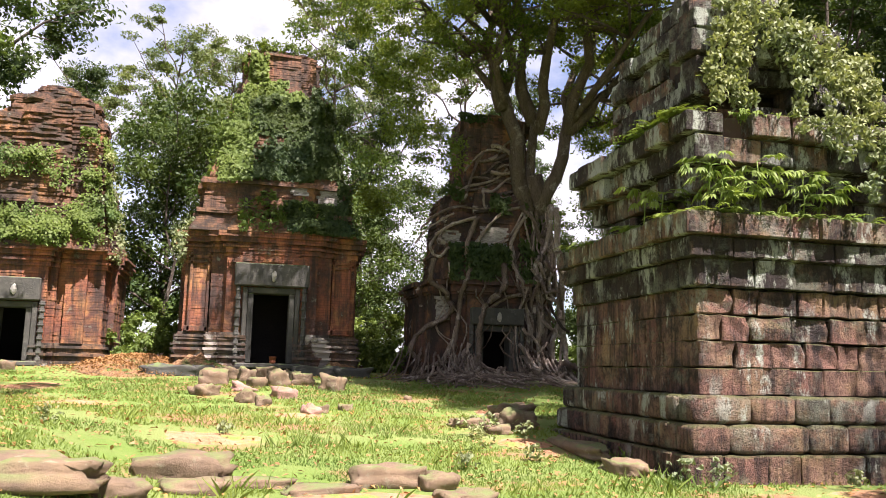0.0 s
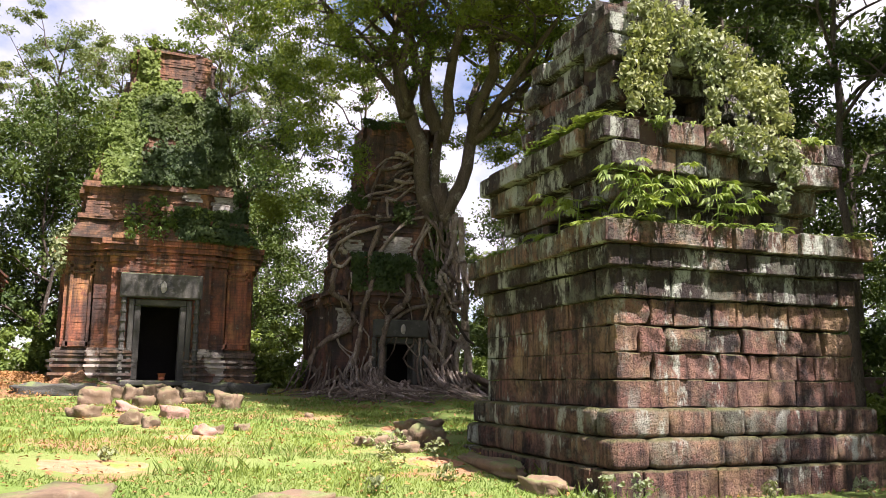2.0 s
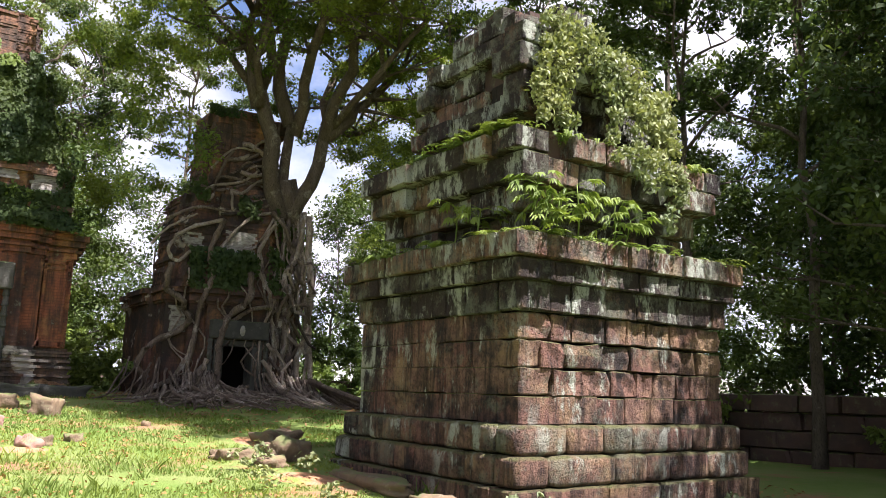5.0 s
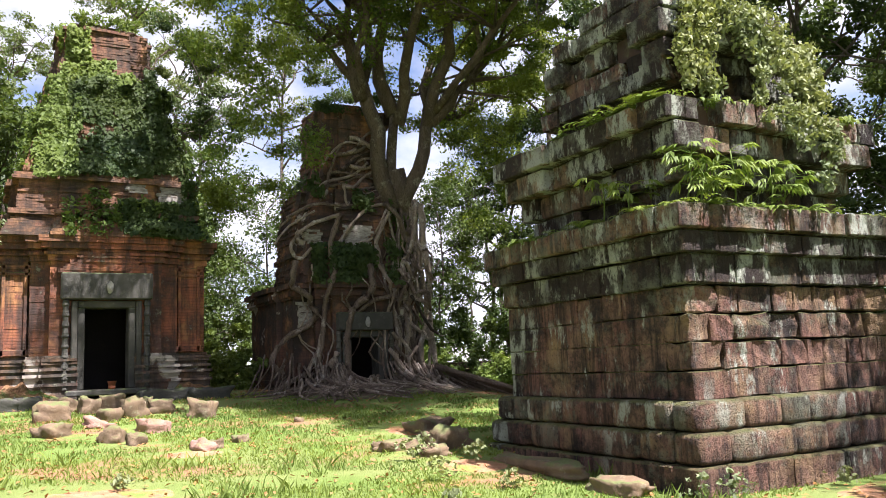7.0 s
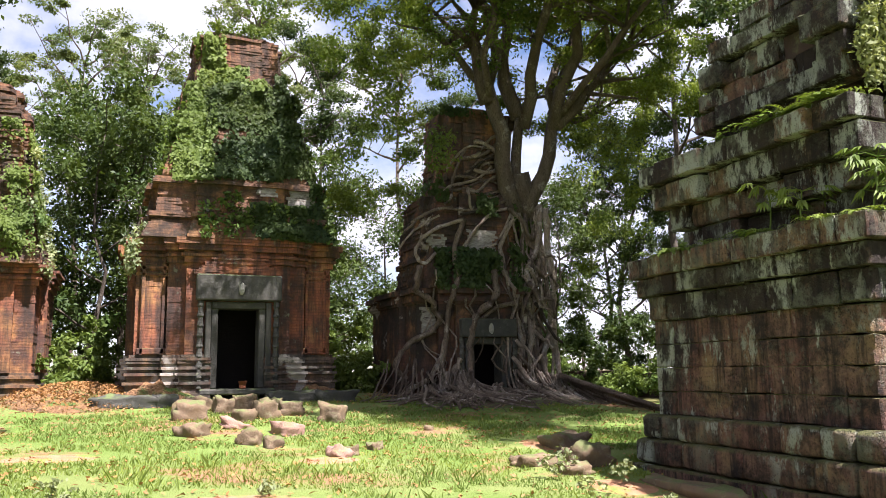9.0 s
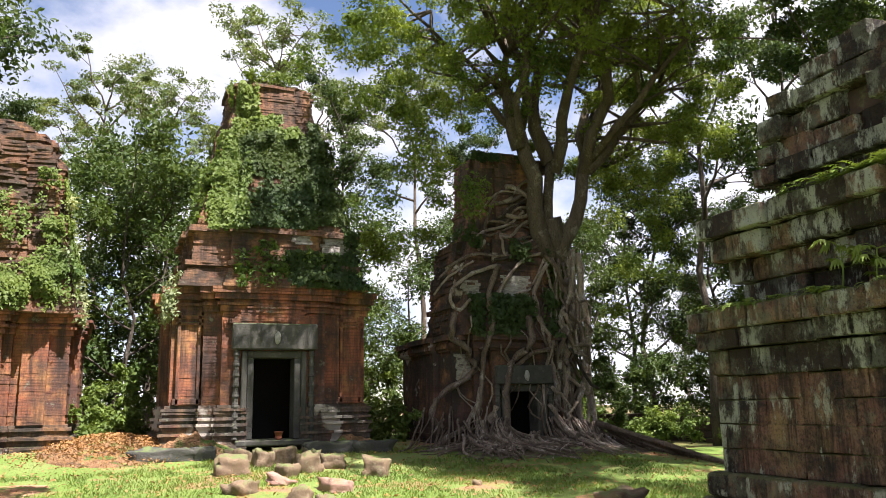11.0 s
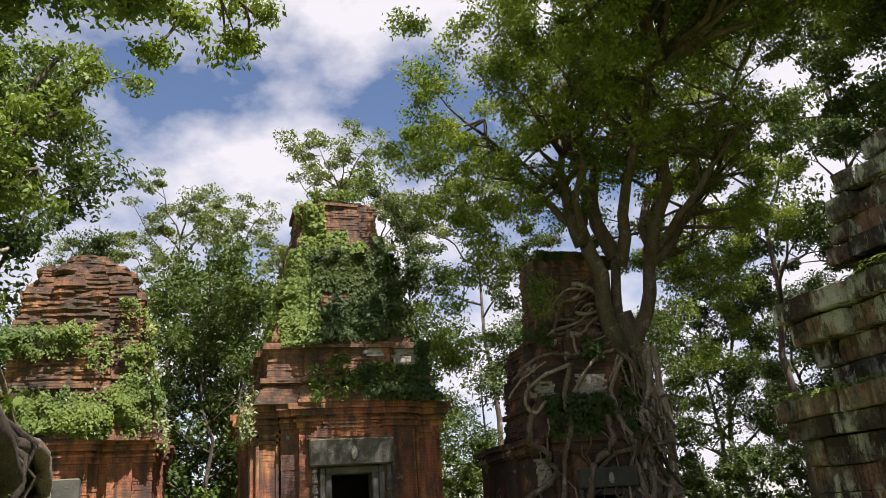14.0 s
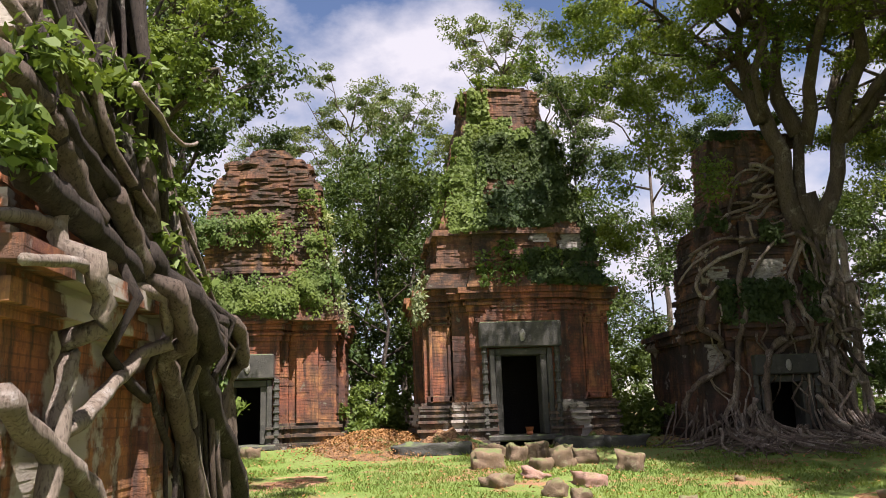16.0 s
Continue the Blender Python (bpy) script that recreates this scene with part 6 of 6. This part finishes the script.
def clay_pot():
    t = thing("flower_pot", "small red clay incense pot on doorway sill", "pot", (-2.42, 22.42, 1.44))
    v, f = [], []
    prof = ((0.0, 0.0), (0.07, 0.0), (0.085, 0.05), (0.07, 0.08), (0.1, 0.17), (0.115, 0.18), (0.1, 0.18), (0.08, 0.09), (0.0, 0.08))
    for r, z in prof:
        for s in range(14):
            a = 2 * math.pi * s / 14
            v.append((r * math.cos(a), r * math.sin(a), z))
    for i in range(len(prof) - 1):
        for s in range(14):
            f.append((i * 14 + s, i * 14 + (s + 1) % 14, (i + 1) * 14 + (s + 1) % 14, (i + 1) * 14 + s))
    part("bowl", mesh_of("bowl", v, f, M_POT, True), t)


clay_pot()


# ---------- mound of earth and low growth ----------
def mound(name, label, x, y, rx, ry, h, seed, material):
    v, f, n, rings = [], [], 64, 22
    for r in range(rings):
        k = r / (rings - 1)
        for s in range(n):
            a = 2 * math.pi * s / n
            px, py = x + math.cos(a) * rx * k, y + math.sin(a) * ry * k
            z = gz(px, py) + h * (1 - k * k) ** 1.5 * (1 + 0.5 * noise.noise((px * 1.6, py * 1.6, seed)) + 0.28 * noise.noise((px * 6, py * 6, seed))) - 0.03 * k
            v.append((px, py, z))
    for r in range(rings - 1):
        for s in range(n):
            f.append((r * n + s, r * n + (s + 1) % n, (r + 1) * n + (s + 1) % n, (r + 1) * n + s))
    return tagged(new(name, mesh_of(name, v, f, material, True)), label, "mound", kind="structure")


def litter_material():
    k = Mat("brick_litter", 0.95)
    c = k.mix(k.cells(11), (0.19, 0.10, 0.05), (0.31, 0.18, 0.085))
    c = k.mix(k.ramp(k.noise(4, 8, 0.7), 0.5, 0.62), c, (0.09, 0.05, 0.03))
    c = k.mix(k.ramp(k.noise(2.0, 6), 0.5, 0.6), c, (0.10, 0.16, 0.035))
    k.colour(c)
    k.bump(k.math("ADD", k.cells(16), k.noise(26, 6, 0.7)), 0.06, 1.0)
    return k.m


M_LITTER = litter_material()
mound("earth_mound", "mound of orange earth, leaf litter and brick rubble", -6.05, 23.9, 1.75, 3.2, 0.3, 3, M_LITTER)
mound("earth_bank", "grassy brown bank at foot of brick tower", -4.3, 22.3, 1.2, 0.6, 0.42, 5, M_LITTER)
mound("earth_bank", "grassy brown bank at foot of brick tower", -0.6, 22.4, 0.9, 0.5, 0.36, 6, M_LITTER)
M_EARTH = plain_stone("dark_earth", (0.06, 0.042, 0.03), (0.11, 0.075, 0.05), (0.10, 0.12, 0.04), 3.0)
mound("root_bank", "dark earth bank under fig roots", 3.9, 21.6, 3.5, 2.2, 0.2, 7, M_EARTH)


# ---------- enclosure wall ----------
def enclosure_wall(name, x0, y0, x1, y1, z1, seed):
    rnd = random.Random(seed)
    t = thing(name, "low dark laterite enclosure wall with mossy top", "wall", kind="structure")
    length = math.hypot(x1 - x0, y1 - y0)
    ang = math.degrees(math.atan2(y1 - y0, x1 - x0))
    shapes = [rounded_block("wall_block", 1, 1, 1, rnd, 0.07, 0.04, M_DARK) for _ in range(6)]
    for c in range(4):
        u = 0.0
        while u < length:
            w = rnd.uniform(0.9, 1.6)
            k = (u + w / 2) / length
            x, y = x0 + (x1 - x0) * k, y0 + (y1 - y0) * k
            ground = gz(x, y) - 0.1
            h = (z1 - ground) / 4
            part("block", rnd.choice(shapes), t, m=pose(x, y, ground + c * h, 0, 0, ang + rnd.uniform(-1, 1)) @ Matrix.Diagonal((w - 0.01, 0.8 + (0.2 if c == 3 else 0), h - 0.01, 1)))
            u += w


enclosure_wall("wall_east", 14.0, 2.0, 14.0, 30.0, 1.65, 3)
enclosure_wall("wall_north", -26.0, 31.0, 14.0, 31.0, 1.75, 4)


# ---------- bushes and low plants ----------
def bush(name, label, x, y, r, h, count, leaf, material, seed):
    rnd, rng = random.Random(seed), np.random.default_rng(seed)
    cent = [(x + rnd.gauss(0, r * 0.45), y + rnd.gauss(0, r * 0.45), gz(x, y) + rnd.uniform(0.05, h)) for _ in range(26)]
    rad = [rnd.uniform(0.2, 0.42) * r for _ in cent]
    tagged(new(name, quads_mesh(name, leaves(cent, rad, count, leaf, rng, 0.8, 0.2, 0.3), material)), label, "bush", "low bushes")


for i, (x, y, r, h) in enumerate(((1.1, 25.0, 0.9, 0.9), (0.7, 26.5, 1.0, 1.2), (-6.2, 25.5, 0.9, 0.9), (-6.6, 27.0, 1.0, 1.6), (9.0, 27.5, 1.2, 1.4), (10.5, 25.5, 1.1, 1.2), (12.8, 14.5, 1.0, 1.2), (12.9, 19.0, 1.1, 1.3), (12.7, 9.0, 1.2, 1.2), (12.8, 23.5, 1.2, 1.5), (1.5, 28.5, 1.2, 2.0), (-5.4, 28.0, 1.2, 2.2), (8.2, 29.5, 1.2, 1.8))):
    bush("bush", "low leafy green bush in shade", x, y, r, h, 2600, 0.14, M_FERN if i in (0, 1) else M_LEAF_VINE, 300 + i)
for i, (x, y, r, h) in enumerate([(x, 29.8 + (x % 3) * 0.3, 1.5, 2.6) for x in range(6, 14, 2)] + [(x, 33.2, 1.8, 3.4) for x in range(-10, 20, 3)] + [(15.9, y, 1.6, 3.0) for y in range(5, 31, 3)] + [(20.5, y, 2.6, 5.5) for y in range(6, 38, 4)] + [(26, y, 3.0, 6.5) for y in range(10, 42, 5)]):
    bush("bush", "tall leafy undergrowth along old wall", x, y, r, h, 2300, 0.19, M_LEAF_DEEP, 500 + i)
for i, (x, y) in enumerate(((0.35, 12.6), (0.75, 12.9), (0.1, 11.2), (1.0, 11.9), (1.7, 8.5), (2.1, 8.45), (-0.5, 9.9), (-6.0, 10.6), (-5.6, 11.4), (0.6, 10.4), (3.9, 8.45), (5.2, 8.3), (-3.4, 12.6))):
    bush("weed", "small green weed in lawn", x, y, 0.16, 0.34 if i < 6 else 0.2, 90, 0.07, M_LEAF_IVY, 400 + i)


# ---------- bare earth ----------
PATCHES = ((-3.6, 12.2, 1.2, 0.9), (4.3, 7.9, 1.9, 0.8), (1.0, 11.9, 0.7, 0.8), (-7.4, 18.6, 0.9, 0.9), (-1.9, 8.3, 1.3, 0.45), (-5.9, 15.2, 1.1, 0.8), (1.6, 14.9, 0.9, 0.9), (-2.2, 14.6, 0.7, 0.4))


def soil_material():
    k = Mat("red_soil", 0.97)
    c = k.mix(k.ramp(k.noise(5, 9, 0.7), 0.35, 0.65), (0.33, 0.15, 0.075), (0.42, 0.25, 0.14))
    c = k.mix(k.ramp(k.noise(1.6, 8, 0.7), 0.52, 0.62), c, (0.17, 0.24, 0.05))
    k.colour(c)
    k.bump(k.noise(30, 8, 0.75), 0.03, 1.0)
    return k.m


M_SOIL = soil_material()
for i, (x, y, rx, ry) in enumerate(PATCHES):
    mound("earth_patch", "bare reddish earth patch in lawn", x, y, rx, ry, 0.035, 20 + i, M_SOIL)


# ---------- grass ----------
def grass(name, label, xa, xb, ya, yb, count, tall, seed, keep):
    rng = np.random.default_rng(seed)
    x, y = rng.uniform(xa, xb, count), rng.uniform(ya, yb, count)
    ok = [i for i in range(count) if keep(x[i], y[i])]
    x, y = x[ok], y[ok]
    n = len(x)
    z = np.array([gz(a, b) for a, b in zip(x, y)])
    a = rng.uniform(0, 6.28, n)
    h = tall * (0.35 + 0.9 * rng.random(n) ** 1.6)
    w = 0.006 + 0.006 * rng.random(n)
    lean = rng.normal(0, 0.45, (n, 2)) * h[:, None]
    base = np.stack((x, y, z - 0.01), 1)
    side = np.stack((np.cos(a), np.sin(a), np.zeros(n)), 1) * w[:, None]
    tip = base + np.stack((lean[:, 0], lean[:, 1], h), 1)
    mid = base * 0.45 + tip * 0.55 - np.stack((lean[:, 0] * 0.15, lean[:, 1] * 0.15, np.zeros(n)), 1)
    q = np.stack((base - side, base + side, mid + side * 0.7, tip), 1)
    tagged(new(name, quads_mesh(name, q, M_BLADE)), label, "grass", kind="stuff")


def lawn(x, y):
    if abs(x - DX) < 2.15 and abs(y - DY) < 2.15:
        return False
    for px, py, rx, ry in PATCHES:
        if ((x - px) / rx) ** 2 + ((y - py) / ry) ** 2 < 0.85 + 0.5 * noise.noise((x * 3, y * 3, 2.0)):
            return False
    bare = noise.noise((x * 0.5, y * 0.75, 4.0)) + 0.5 * noise.noise((x * 1.4, y * 1.8, 9.0))
    if y > 20 and bare > -0.1:
        return False
    return bare < 0.24


grass("grass", "short bright green lawn grass", -11, 6.5, 4.5, 13, 130000, 0.06, 91, lawn)
grass("grass", "short bright green lawn grass", -12, 5, 13, 22.5, 90000, 0.08, 92, lawn)
grass("tall_grass", "tufts of longer green grass", -9, 6, 5.5, 15, 26000, 0.2, 93, lambda x, y: lawn(x, y) and noise.noise((x * 0.9, y * 0.9, 17.0)) > 0.28)


def fallen_leaves():
    rng = np.random.default_rng(95)
    n = 9000
    x, y = rng.uniform(-11, 8, n), rng.uniform(6, 24, n)
    p = np.stack((x, y, np.array([gz(a, b) for a, b in zip(x, y)]) + 0.03), 1)
    nrm = rng.normal(size=(n, 3)) * 0.35 + np.array((0, 0, 1.0))
    nrm /= np.linalg.norm(nrm, axis=1, keepdims=True)
    x2, y2 = rng.normal(-6.05, 0.8, 3200), rng.normal(23.2, 1.0, 3200)
    lift = [0.3 * max(0.0, 1 - ((a + 6.05) / 1.75) ** 2 - ((b - 23.9) / 3.2) ** 2) ** 1.5 for a, b in zip(x2, y2)]
    p2 = np.stack((x2, y2, np.array([gz(a, b) for a, b in zip(x2, y2)]) + np.array(lift) + rng.uniform(0.02, 0.1, 3200)), 1)
    p = np.concatenate((p, p2))
    nrm = np.concatenate((nrm, rng.normal(size=(3200, 3)) * 0.6 + np.array((0, 0, 0.8))))
    nrm /= np.linalg.norm(nrm, axis=1, keepdims=True)
    m = leaf_material("leaf_dead", (0.17, 0.085, 0.036), (0.30, 0.175, 0.08), 0.1)
    tagged(new("fallen_leaf_litter", quads_mesh("fallen_leaf_litter", leaf_quads(p, nrm, 0.07, rng, 0.0), m)), "scattered dry brown leaves on lawn", "leaf litter", kind="stuff")


fallen_leaves()
